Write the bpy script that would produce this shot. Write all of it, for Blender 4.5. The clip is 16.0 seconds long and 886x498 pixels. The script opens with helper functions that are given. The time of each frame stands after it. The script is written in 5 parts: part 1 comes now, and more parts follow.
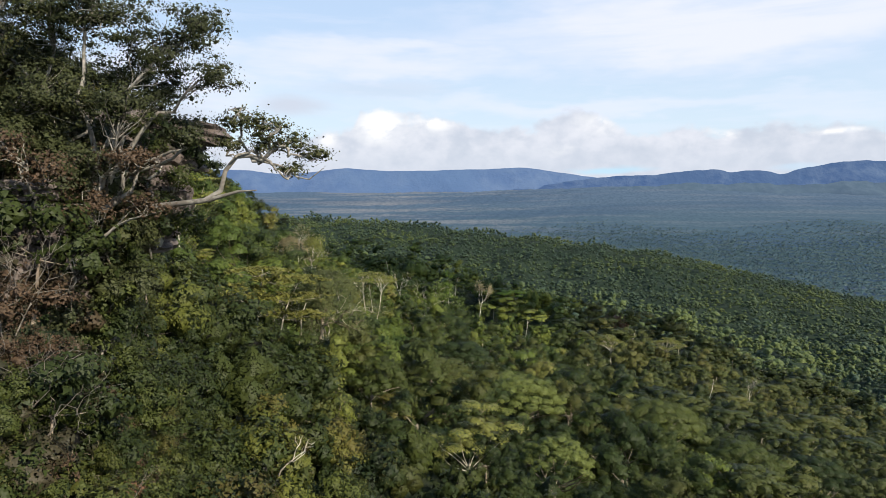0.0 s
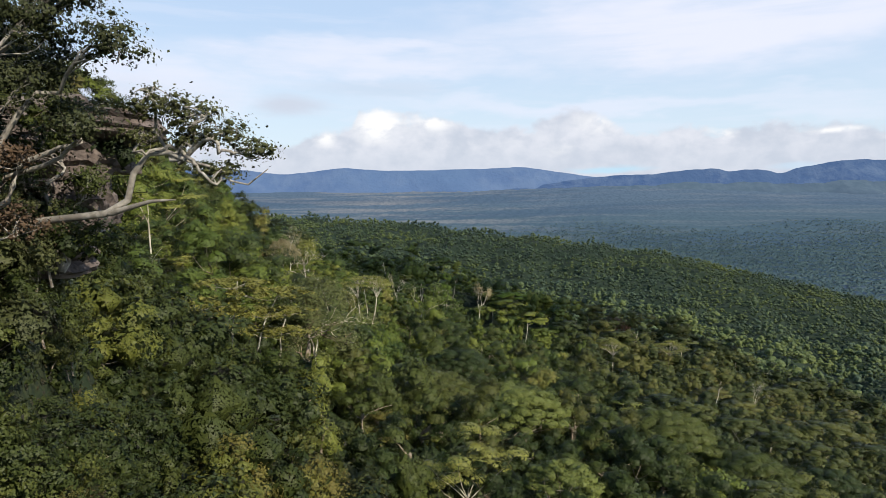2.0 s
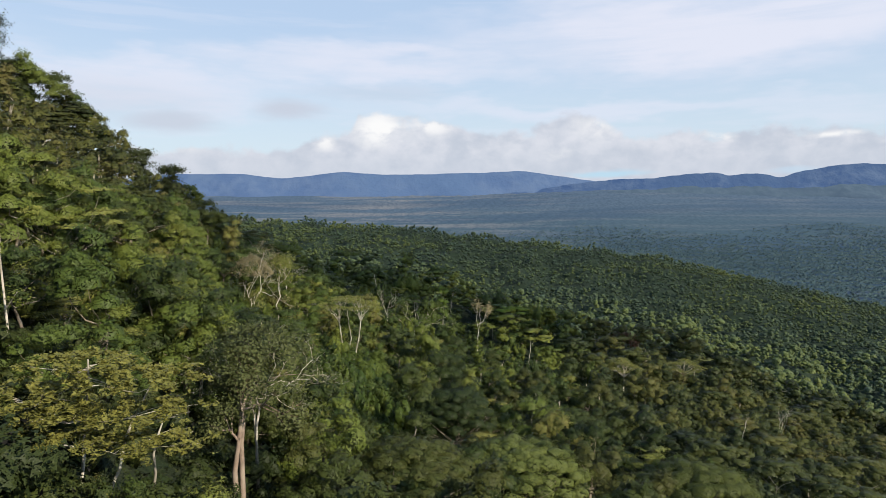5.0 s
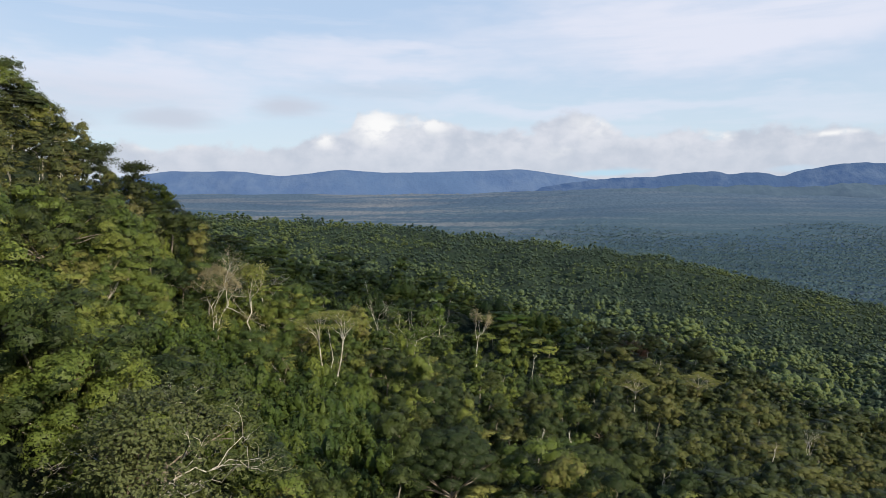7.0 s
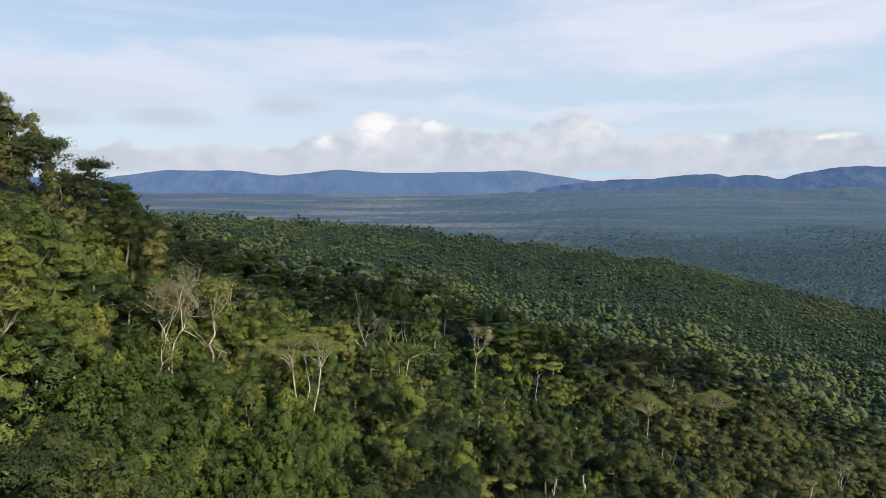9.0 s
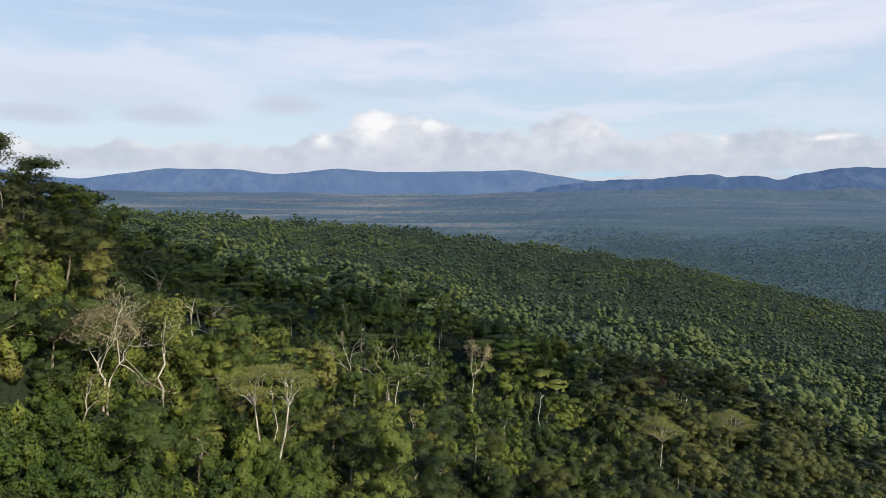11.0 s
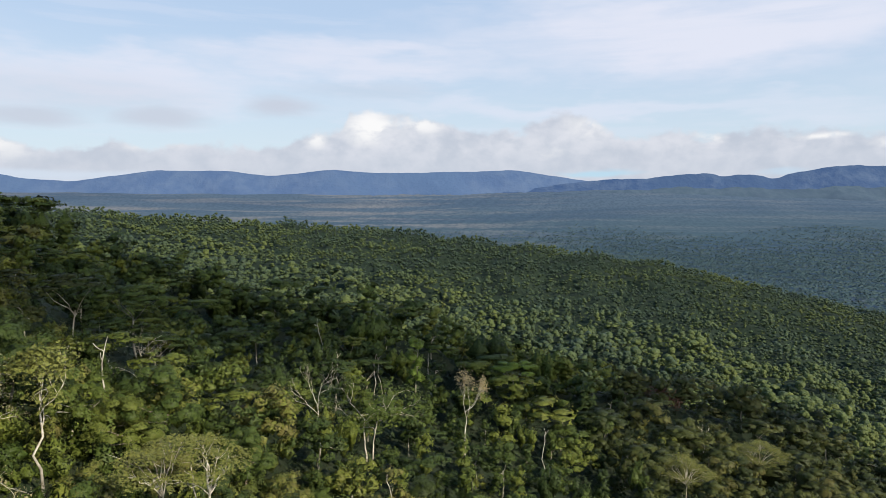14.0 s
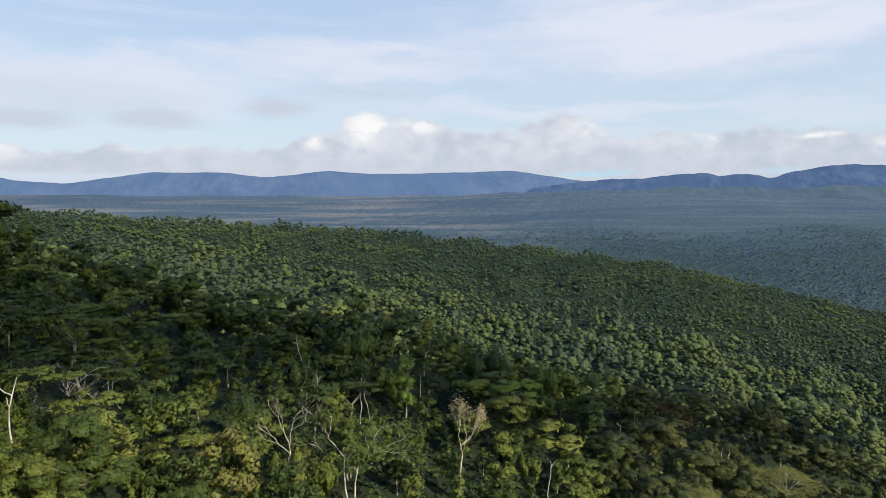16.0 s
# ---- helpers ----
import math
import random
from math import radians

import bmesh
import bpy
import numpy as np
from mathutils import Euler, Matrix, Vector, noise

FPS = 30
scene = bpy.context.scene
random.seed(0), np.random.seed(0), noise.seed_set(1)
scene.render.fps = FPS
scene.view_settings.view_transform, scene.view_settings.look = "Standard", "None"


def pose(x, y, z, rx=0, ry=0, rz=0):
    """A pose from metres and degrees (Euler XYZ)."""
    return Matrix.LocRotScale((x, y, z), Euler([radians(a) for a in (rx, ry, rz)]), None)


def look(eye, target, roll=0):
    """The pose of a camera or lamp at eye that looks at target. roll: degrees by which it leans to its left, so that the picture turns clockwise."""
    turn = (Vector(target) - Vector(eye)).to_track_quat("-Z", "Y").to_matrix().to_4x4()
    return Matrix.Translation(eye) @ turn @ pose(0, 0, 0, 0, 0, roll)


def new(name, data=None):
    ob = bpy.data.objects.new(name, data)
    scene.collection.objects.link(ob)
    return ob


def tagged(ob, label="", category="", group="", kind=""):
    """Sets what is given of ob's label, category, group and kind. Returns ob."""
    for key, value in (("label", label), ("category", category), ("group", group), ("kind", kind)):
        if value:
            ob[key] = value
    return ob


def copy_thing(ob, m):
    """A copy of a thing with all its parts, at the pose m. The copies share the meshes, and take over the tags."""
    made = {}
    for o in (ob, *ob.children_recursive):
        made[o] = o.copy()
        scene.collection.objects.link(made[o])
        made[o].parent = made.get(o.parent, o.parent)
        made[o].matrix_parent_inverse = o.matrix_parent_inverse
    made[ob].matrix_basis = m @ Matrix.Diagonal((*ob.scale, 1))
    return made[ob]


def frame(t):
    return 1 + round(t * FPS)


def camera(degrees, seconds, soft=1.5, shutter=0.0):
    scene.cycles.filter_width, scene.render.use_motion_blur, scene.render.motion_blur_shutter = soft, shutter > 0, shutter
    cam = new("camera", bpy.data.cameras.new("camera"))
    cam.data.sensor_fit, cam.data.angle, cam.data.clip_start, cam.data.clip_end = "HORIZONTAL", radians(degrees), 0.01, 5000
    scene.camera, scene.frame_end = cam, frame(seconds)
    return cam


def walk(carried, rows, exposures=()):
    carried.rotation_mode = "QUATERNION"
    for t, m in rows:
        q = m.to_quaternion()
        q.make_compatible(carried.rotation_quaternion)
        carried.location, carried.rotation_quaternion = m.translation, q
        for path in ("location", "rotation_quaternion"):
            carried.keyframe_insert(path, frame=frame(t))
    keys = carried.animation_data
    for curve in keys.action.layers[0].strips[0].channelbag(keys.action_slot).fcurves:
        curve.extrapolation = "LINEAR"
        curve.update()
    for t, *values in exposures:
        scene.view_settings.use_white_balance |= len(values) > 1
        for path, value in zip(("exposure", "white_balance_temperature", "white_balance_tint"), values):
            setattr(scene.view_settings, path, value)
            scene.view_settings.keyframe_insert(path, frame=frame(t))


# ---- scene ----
cam = camera(70.2, 16.0, 0.8)
PATH = [
    (0, (1.620, 10.120, 101.748), (1.589, 20.073, 100.778), -0.00),
    (0.5, (1.654, 11.163, 101.780), (1.626, 21.116, 100.813), 0.00),
    (1, (1.691, 12.379, 101.822), (1.670, 22.332, 100.853), 0.01),
    (1.5, (1.754, 13.878, 101.869), (1.739, 23.831, 100.895), -0.02),
    (2, (1.857, 15.769, 101.944), (1.847, 25.721, 100.969), -0.12),
    (2.5, (1.994, 18.074, 102.082), (1.990, 28.028, 101.115), -0.25),
    (3, (2.170, 20.758, 102.254), (2.167, 30.712, 101.299), -0.31),
    (3.5, (2.378, 23.785, 102.408), (2.374, 33.741, 101.467), -0.34),
    (4, (2.607, 27.145, 102.516), (2.607, 37.103, 101.594), -0.39),
    (4.2, (2.699, 28.561, 102.554), (2.701, 38.520, 101.641), -0.37),
    (5.25, (3.188, 36.649, 102.921), (3.190, 46.607, 102.004), -0.00),
    (6.3, (3.686, 45.311, 103.276), (3.695, 55.266, 102.329), 0.12),
    (7, (3.989, 51.167, 103.377), (4.002, 61.123, 102.432), 0.05),
    (7.5, (4.151, 55.387, 103.460), (4.169, 65.343, 102.521), 0.17),
    (8, (4.275, 59.588, 103.556), (4.300, 69.544, 102.620), 0.30),
    (8.5, (4.380, 63.743, 103.663), (4.412, 73.699, 102.728), 0.38),
    (9, (4.490, 67.826, 103.769), (4.535, 77.782, 102.833), 0.44),
    (9.2, (4.550, 69.437, 103.815), (4.599, 79.393, 102.876), 0.47),
    (10.25, (5.123, 77.664, 104.309), (5.182, 87.619, 103.367), 0.65),
    (11.3, (5.814, 85.710, 104.786), (5.884, 95.664, 103.837), 0.66),
    (12, (6.285, 90.955, 104.890), (6.378, 100.909, 103.936), 0.61),
    (12.5, (6.620, 94.718, 104.978), (6.725, 104.672, 104.026), 0.58),
    (13, (6.937, 98.529, 105.087), (7.055, 108.484, 104.138), 0.50),
    (13.5, (7.227, 102.375, 105.206), (7.358, 112.330, 104.262), 0.40),
    (14, (7.483, 106.242, 105.322), (7.628, 116.197, 104.386), 0.33),
    (14.5, (7.733, 110.132, 105.436), (7.894, 120.087, 104.505), 0.27),
    (15, (8.022, 114.042, 105.542), (8.192, 123.997, 104.610), 0.18),
    (15.5, (8.350, 117.953, 105.629), (8.527, 127.907, 104.694), 0.06),
    (16, (8.687, 121.846, 105.688), (8.876, 131.801, 104.763), 0.09),
]
walk(cam, [(t, look(eye, target, roll)) for t, eye, target, roll in PATH], [(0.0, 0.20), (1.0, 0.18), (2.5, 0.12), (4.0, 0.03), (8.0, 0.0), (16.0, 0.0)])

# ---- light ----
SUN_FROM = Vector((0.62, -0.52, 0.54)).normalized()
world = bpy.data.worlds.new("sky")
scene.world = world
world.use_nodes = True
nt = world.node_tree
nt.nodes.clear()


class Graph:
    """Short hand for wiring nodes."""

    def __init__(self, tree):
        self.tree = tree

    def put(self, sock, value):
        if isinstance(value, bpy.types.NodeSocket):
            self.tree.links.new(value, sock)
        else:
            sock.default_value = value

    def math(self, op, a, b=0.0, c=0.0):
        n = self.tree.nodes.new("ShaderNodeMath")
        n.operation = op
        for i, v in enumerate((a, b, c)):
            self.put(n.inputs[i], v)
        return n.outputs[0]

    def ramp(self, x, lo, hi, a=0.0, b=1.0):
        n = self.tree.nodes.new("ShaderNodeMapRange")
        n.interpolation_type = "SMOOTHSTEP"
        for i, v in enumerate((x, lo, hi, a, b)):
            self.put(n.inputs[i], v)
        return n.outputs[0]

    def noise(self, vec, scale, detail=4.0, rough=0.55, distort=0.0):
        n = self.tree.nodes.new("ShaderNodeTexNoise")
        self.put(n.inputs["Vector"], vec)
        n.inputs["Scale"].default_value = scale
        n.inputs["Detail"].default_value = detail
        n.inputs["Roughness"].default_value = rough
        n.inputs["Distortion"].default_value = distort
        return n.outputs["Fac"]

    def xyz(self, x, y, z):
        n = self.tree.nodes.new("ShaderNodeCombineXYZ")
        for i, v in enumerate((x, y, z)):
            self.put(n.inputs[i], v)
        return n.outputs[0]

    def mix(self, fac, a, b):
        n = self.tree.nodes.new("ShaderNodeMix")
        n.data_type = "RGBA"
        self.put(n.inputs[0], fac)
        self.put(n.inputs[6], a)
        self.put(n.inputs[7], b)
        return n.outputs[2]

    def scale(self, vec, s):
        n = self.tree.nodes.new("ShaderNodeVectorMath")
        n.operation = "MULTIPLY"
        self.put(n.inputs[0], vec)
        n.inputs[1].default_value = s
        return n.outputs[0]

    def shift(self, vec, s):
        n = self.tree.nodes.new("ShaderNodeVectorMath")
        n.operation = "ADD"
        self.put(n.inputs[0], vec)
        n.inputs[1].default_value = s
        return n.outputs[0]


g = Graph(nt)
coord = nt.nodes.new("ShaderNodeTexCoord").outputs["Generated"]
sky = nt.nodes.new("ShaderNodeTexSky")
sky.sky_type = "NISHITA"
sky.sun_disc = False
sky.sun_elevation = math.asin(SUN_FROM.z)
sky.sun_rotation = math.atan2(SUN_FROM.x, SUN_FROM.y)
sky.altitude = 300
sep = nt.nodes.new("ShaderNodeSeparateXYZ")
nt.links.new(coord, sep.inputs[0])
dz = sep.outputs[2]
turned = g.math("ARCTAN2", sep.outputs[0], sep.outputs[1])
dry_dz = g.math("MINIMUM", g.math("MAXIMUM", dz, -1.0), 1.0)
high = g.math("ARCSINE", dry_dz)
clear_low = g.mix(g.ramp(high, 0.06, 0.28), (0.68, 0.81, 0.94, 1), (0.54, 0.70, 0.93, 1))
skycol = g.mix(0.80, g.scale(sky.outputs[0], (0.10, 0.10, 0.10)), clear_low)
# deeper blue overhead
skycol = g.mix(g.ramp(high, 0.32, 0.80), skycol, (0.20, 0.35, 0.66, 1))
# drifted coordinates, drawn out along the horizon
drift = g.noise(g.xyz(g.math("MULTIPLY", turned, 3.0), g.math("MULTIPLY", high, 11.0), 0.0), 1.6, 4.0, 0.55)
drift_b = g.noise(g.xyz(g.math("MULTIPLY", turned, 3.4), g.math("MULTIPLY", high, 13.0), 4.7), 1.6, 4.0, 0.55)
wide = g.math("ADD", turned, g.math("MULTIPLY", g.math("SUBTRACT", drift, 0.5), 0.50))
tall = g.math("ADD", high, g.math("MULTIPLY", g.math("SUBTRACT", drift_b, 0.5), 0.14))
near_wide = g.math("ADD", turned, g.math("MULTIPLY", g.math("SUBTRACT", drift, 0.5), 0.10))
near_tall = g.math("ADD", high, g.math("MULTIPLY", g.math("SUBTRACT", drift_b, 0.5), 0.035))


def patch_of(a, b, at, size, inner=0.15):
    """A soft-edged long cloud around one bearing and height."""
    u = g.math("DIVIDE", g.math("SUBTRACT", a, at[0]), size[0])
    w = g.math("DIVIDE", g.math("SUBTRACT", b, at[1]), size[1])
    return g.ramp(g.math("SQRT", g.math("ADD", g.math("MULTIPLY", u, u), g.math("MULTIPLY", w, w))), 1.0, inner)


# thin high veil
streaks = g.noise(g.xyz(g.math("MULTIPLY", turned, 2.2), g.math("MULTIPLY", high, 24.0), 1.3), 2.0, 5.0, 0.55, 0.15)
veil = g.math("MULTIPLY", patch_of(wide, tall, (0.40, 0.225), (0.62, 0.085)), 0.95)
for at, size, much in (((-0.11, 0.190), (0.36, 0.050), 0.80), ((-0.46, 0.150), (0.42, 0.055), 0.80), ((0.95, 0.20), (0.5, 0.12), 0.8), ((-1.1, 0.20), (0.6, 0.10), 0.8), ((0.25, 0.118), (0.60, 0.030), 0.6)):
    veil = g.math("MAXIMUM", veil, g.math("MULTIPLY", patch_of(wide, tall, at, size), much))
veil = g.math("MULTIPLY", veil, g.ramp(streaks, 0.25, 0.58, 0.62, 1.0))
rest = g.math("MULTIPLY", g.ramp(streaks, 0.50, 0.68), g.ramp(high, 0.50, 0.25, 0.0, 0.20))
veil = g.math("MAXIMUM", veil, rest)
base = g.mix(veil, skycol, (0.775, 0.805, 0.925, 1))
# soft grey patches under the veil
grey = g.math("MULTIPLY", patch_of(near_wide, near_tall, (-0.51, 0.126), (0.26, 0.048)), 0.35)
for at, size, much in (((-0.552, 0.096), (0.105, 0.022), 0.8), ((-0.397, 0.102), (0.085, 0.026), 0.8), ((-0.232, 0.121), (0.078, 0.021), 0.85), ((-0.10, 0.148), (0.16, 0.020), 0.3)):
    grey = g.math("MAXIMUM", grey, g.math("MULTIPLY", patch_of(near_wide, near_tall, at, size), much))
base = g.mix(grey, base, (0.585, 0.630, 0.735, 1))
# bank of cumulus over the hills: the height of its top by bearing
BANK = ((-0.731, 0.0549), (-0.596, 0.0683), (-0.560, 0.0590), (-0.502, 0.0542), (-0.463, 0.0740), (-0.425, 0.0548), (-0.349, 0.0615), (-0.261, 0.0599), (-0.211, 0.0768), (-0.181, 0.0901), (-0.151, 0.0880), (-0.132, 0.1113), (-0.098, 0.1186), (-0.064, 0.1070), (-0.011, 0.1124), (0.025, 0.1038), (0.069, 0.0881), (0.139, 0.0961), (0.165, 0.1043), (0.207, 0.1153), (0.250, 0.1017), (0.300, 0.0838), (0.363, 0.0878), (0.394, 0.0811), (0.439, 0.0851), (0.509, 0.0867), (0.617, 0.0790), (0.790, 0.0641))
line = nt.nodes.new("ShaderNodeFloatCurve")
curve = line.mapping.curves[0]
while len(curve.points) < len(BANK):
    curve.points.new(0.5, 0.5)
for knot, (a, b) in zip(curve.points, BANK):
    knot.location = (a / 2.4 + 0.5, b * 5.0)
line.mapping.update()
nt.links.new(g.math("ADD", g.math("DIVIDE", turned, 2.4), 0.5), line.inputs["Value"])
bank = g.scale(coord, (1.0, 1.0, 1.35))
puff = g.noise(bank, 22.0, 6.0, 0.52, 0.15)
fine = g.noise(g.shift(bank, (0.3, 0.1, 0.0)), 34.0, 7.0, 0.55, 0.2)
soft = g.noise(g.shift(bank, (0.7, 0.4, 0.1)), 13.0, 3.0, 0.5)
top = g.math("ADD", g.math("DIVIDE", line.outputs[0], 5.0), g.math("MULTIPLY", g.math("SUBTRACT", puff, 0.5), 0.052))
under = g.math("SUBTRACT", top, high)
body = g.math("MULTIPLY", g.ramp(under, -0.004, 0.009), 0.90)
cloudcol = g.mix(g.ramp(g.math("ADD", g.math("MULTIPLY", fine, 0.6), g.math("MULTIPLY", soft, 0.6)), 0.40, 0.80), (0.535, 0.580, 0.675, 1), (0.735, 0.750, 0.820, 1))
cloudcol = g.mix(g.ramp(high, 0.075, 0.030, 0.0, 0.45), cloudcol, (0.56, 0.61, 0.71, 1))
# sunlit heads of the bank
heads = g.math("MULTIPLY", patch_of(near_wide, near_tall, (-0.104, 0.096), (0.062, 0.042), 0.2), 1.0)
for at, size, much in (((-0.010, 0.099), (0.055, 0.028), 0.90), ((-0.058, 0.090), (0.050, 0.026), 0.65), ((-0.62, 0.056), (0.090, 0.026), 0.90), ((-0.188, 0.072), (0.032, 0.022), 0.85), ((0.223, 0.096), (0.050, 0.024), 0.55), ((0.415, 0.077), (0.034, 0.013), 0.75), ((0.544, 0.076), (0.042, 0.009), 0.9), ((0.64, 0.062), (0.05, 0.014), 0.8), ((-0.42, 0.060), (0.10, 0.014), 0.4), ((0.18, 0.060), (0.03, 0.014), 0.4)):
    heads = g.math("MAXIMUM", heads, g.math("MULTIPLY", patch_of(near_wide, near_tall, at, size, 0.0), much))
cloudcol = g.mix(g.math("MULTIPLY", heads, g.ramp(puff, 0.40, 0.54, 0.30, 1.0)), cloudcol, (1.0, 0.985, 0.975, 1))
base = g.mix(body, base, cloudcol)
# pale clear strip at the foot of the bank
for at, size, col, much in (((-0.60, 0.014), (0.36, 0.016), (0.66, 0.75, 0.87, 1), 0.8), ((0.255, 0.026), (0.085, 0.010), (0.50, 0.72, 0.87, 1), 0.9), ((0.50, 0.026), (0.05, 0.008), (0.56, 0.72, 0.87, 1), 0.6)):
    base = g.mix(g.math("MULTIPLY", patch_of(near_wide, near_tall, at, size, 0.2), much), base, col)
bg = nt.nodes.new("ShaderNodeBackground")
nt.links.new(base, bg.inputs[0])
bg.inputs[1].default_value = 1.0
out = nt.nodes.new("ShaderNodeOutputWorld")
nt.links.new(bg.outputs[0], out.inputs[0])

sun = new("sun", bpy.data.lights.new("sun", "SUN"))
sun.data.energy, sun.data.angle, sun.data.color = 6.3, radians(0.6), (1.0, 0.90, 0.75)
sun.matrix_world = look(SUN_FROM * 100, (0, 0, 0))
scene.view_settings.exposure = 0.0


# ---- materials ----
def leaf_material(name, stops, cell=7.0, single=True, through_light=0.06, gaps=0.30, rough=0.5, flutter=0.5, vary=1.0):
    """Foliage: each spray breaks up into leaves of about 1 / cell metres with gaps between them. The hue goes by tree:
    single trees by their own random number, joined woods by the tint kept on their faces."""
    m = bpy.data.materials.new(name)
    m.use_nodes = True
    t = m.node_tree
    t.nodes.clear()
    q = Graph(t)
    geo = t.nodes.new("ShaderNodeNewGeometry")
    if single:
        hue = t.nodes.new("ShaderNodeObjectInfo").outputs["Random"]
    else:
        tint = t.nodes.new("ShaderNodeAttribute")
        tint.attribute_name = "tint"
        hue = tint.outputs["Fac"]
    v = q.math("ADD", hue, q.math("MULTIPLY", q.math("SUBTRACT", geo.outputs["Random Per Island"], 0.5), 0.14))
    ramp = t.nodes.new("ShaderNodeValToRGB")
    t.links.new(v, ramp.inputs[0])
    el = ramp.color_ramp.elements
    while len(el) < len(stops):
        el.new(0.5)
    for e, (p, c) in zip(el, stops):
        e.position, e.color = p, (*c, 1)
    vor = t.nodes.new("ShaderNodeTexVoronoi")
    t.links.new(geo.outputs["Position"], vor.inputs["Vector"])
    vor.inputs["Scale"].default_value = cell
    cs = t.nodes.new("ShaderNodeSeparateColor")
    t.links.new(vor.outputs["Color"], cs.inputs[0])
    col = q.mix(q.math("MULTIPLY", cs.outputs[1], 0.50 * vary), ramp.outputs[0], q.scale(ramp.outputs[0], (0.40, 0.42, 0.45)))
    tip = q.math("MULTIPLY", q.ramp(cs.outputs[2], 0.80, 1.0), 0.55 * vary)
    col = q.mix(tip, col, q.scale(ramp.outputs[0], (1.75, 1.60, 1.5)))
    lump = t.nodes.new("ShaderNodeAttribute")
    lump.attribute_name = "puff"
    place = t.nodes.new("ShaderNodeVectorTransform")
    place.vector_type, place.convert_from, place.convert_to = "VECTOR", "OBJECT", "WORLD"
    t.links.new(lump.outputs["Vector"], place.inputs[0])
    whole = t.nodes.new("ShaderNodeVectorMath")
    whole.operation = "MULTIPLY_ADD"
    t.links.new(geo.outputs["Normal"], whole.inputs[0])
    whole.inputs[1].default_value = (0.45, 0.45, 0.45)
    t.links.new(place.outputs[0], whole.inputs[2])
    turn = t.nodes.new("ShaderNodeVectorMath")
    turn.operation = "MULTIPLY_ADD"
    t.links.new(q.shift(vor.outputs["Color"], (-0.5, -0.5, -0.5)), turn.inputs[0])
    turn.inputs[1].default_value = (flutter, flutter, flutter)
    t.links.new(whole.outputs[0], turn.inputs[2])
    norm = t.nodes.new("ShaderNodeVectorMath")
    norm.operation = "NORMALIZE"
    t.links.new(turn.outputs[0], norm.inputs[0])
    bs = t.nodes.new("ShaderNodeBsdfPrincipled")
    t.links.new(col, bs.inputs["Base Color"])
    t.links.new(norm.outputs[0], bs.inputs["Normal"])
    bs.inputs["Roughness"].default_value = rough
    bs.inputs["Specular IOR Level"].default_value = 0.12
    tr = t.nodes.new("ShaderNodeBsdfTranslucent")
    t.links.new(q.scale(col, (1.3, 1.25, 0.6)), tr.inputs[0])
    mx = t.nodes.new("ShaderNodeMixShader")
    mx.inputs[0].default_value = through_light
    t.links.new(bs.outputs[0], mx.inputs[1])
    t.links.new(tr.outputs[0], mx.inputs[2])
    clear = t.nodes.new("ShaderNodeBsdfTransparent")
    cut = t.nodes.new("ShaderNodeMixShader")
    t.links.new(q.math("LESS_THAN", cs.outputs[0], gaps), cut.inputs[0])
    t.links.new(mx.outputs[0], cut.inputs[1])
    t.links.new(clear.outputs[0], cut.inputs[2])
    o = t.nodes.new("ShaderNodeOutputMaterial")
    t.links.new(cut.outputs[0], o.inputs[0])
    return m


def rough_material(name, a, b, scale, rough=0.9, bump=0.3, stain=None, haze_glow=None):
    m = bpy.data.materials.new(name)
    m.use_nodes = True
    t = m.node_tree
    q = Graph(t)
    bs = t.nodes["Principled BSDF"]
    pos = t.nodes.new("ShaderNodeNewGeometry").outputs["Position"]
    n1 = q.noise(pos, scale, 5.0, 0.6)
    n2 = q.noise(pos, scale * 0.13, 3.0, 0.5)
    col = q.mix(q.ramp(n1, 0.35, 0.68), (*a, 1), (*b, 1))
    if stain:
        col = q.mix(q.ramp(n2, 0.45, 0.65), col, (*stain, 1))
    t.links.new(col, bs.inputs["Base Color"])
    bs.inputs["Roughness"].default_value = rough
    bs.inputs["Specular IOR Level"].default_value = 0.2
    if bump:
        bp = t.nodes.new("ShaderNodeBump")
        bp.inputs["Strength"].default_value = bump
        bp.inputs["Distance"].default_value = 0.3 / scale
        t.links.new(n1, bp.inputs["Height"])
        t.links.new(bp.outputs[0], bs.inputs["Normal"])
    # emission that stands in for the haze before far hills
    if haze_glow:
        bs.inputs["Emission Color"].default_value = (*haze_glow[:3], 1)
        bs.inputs["Emission Strength"].default_value = haze_glow[3]
    return m


GREENS = [(0.0, (0.028, 0.044, 0.014)), (0.28, (0.045, 0.068, 0.016)), (0.48, (0.078, 0.106, 0.021)), (0.66, (0.119, 0.143, 0.025)), (0.80, (0.144, 0.162, 0.030)),
          (0.90, (0.143, 0.135, 0.039)), (1.0, (0.122, 0.098, 0.034))]
# ridge greens with haze painted in, bluest at the low end
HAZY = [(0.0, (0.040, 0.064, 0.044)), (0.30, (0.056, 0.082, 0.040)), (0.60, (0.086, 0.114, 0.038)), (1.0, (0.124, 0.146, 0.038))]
OLIVES = [(0.0, (0.038, 0.058, 0.016)), (0.2, (0.059, 0.086, 0.018)), (0.5, (0.087, 0.116, 0.022)), (0.75, (0.117, 0.140, 0.027)), (0.9, (0.136, 0.146, 0.032)), (1.0, (0.129, 0.116, 0.034))]
leaf_green = leaf_material("leaf_green", OLIVES, 15.0, gaps=0.32)
leaf_deep = leaf_material("leaf_deep", [(0.0, (0.019, 0.030, 0.009)), (0.4, (0.032, 0.047, 0.012)), (0.8, (0.050, 0.064, 0.015)), (1.0, (0.062, 0.065, 0.017))], 15.0, gaps=0.32)
leaf_woods = leaf_material("leaf_woods", GREENS, 6.0, False, gaps=0.36)
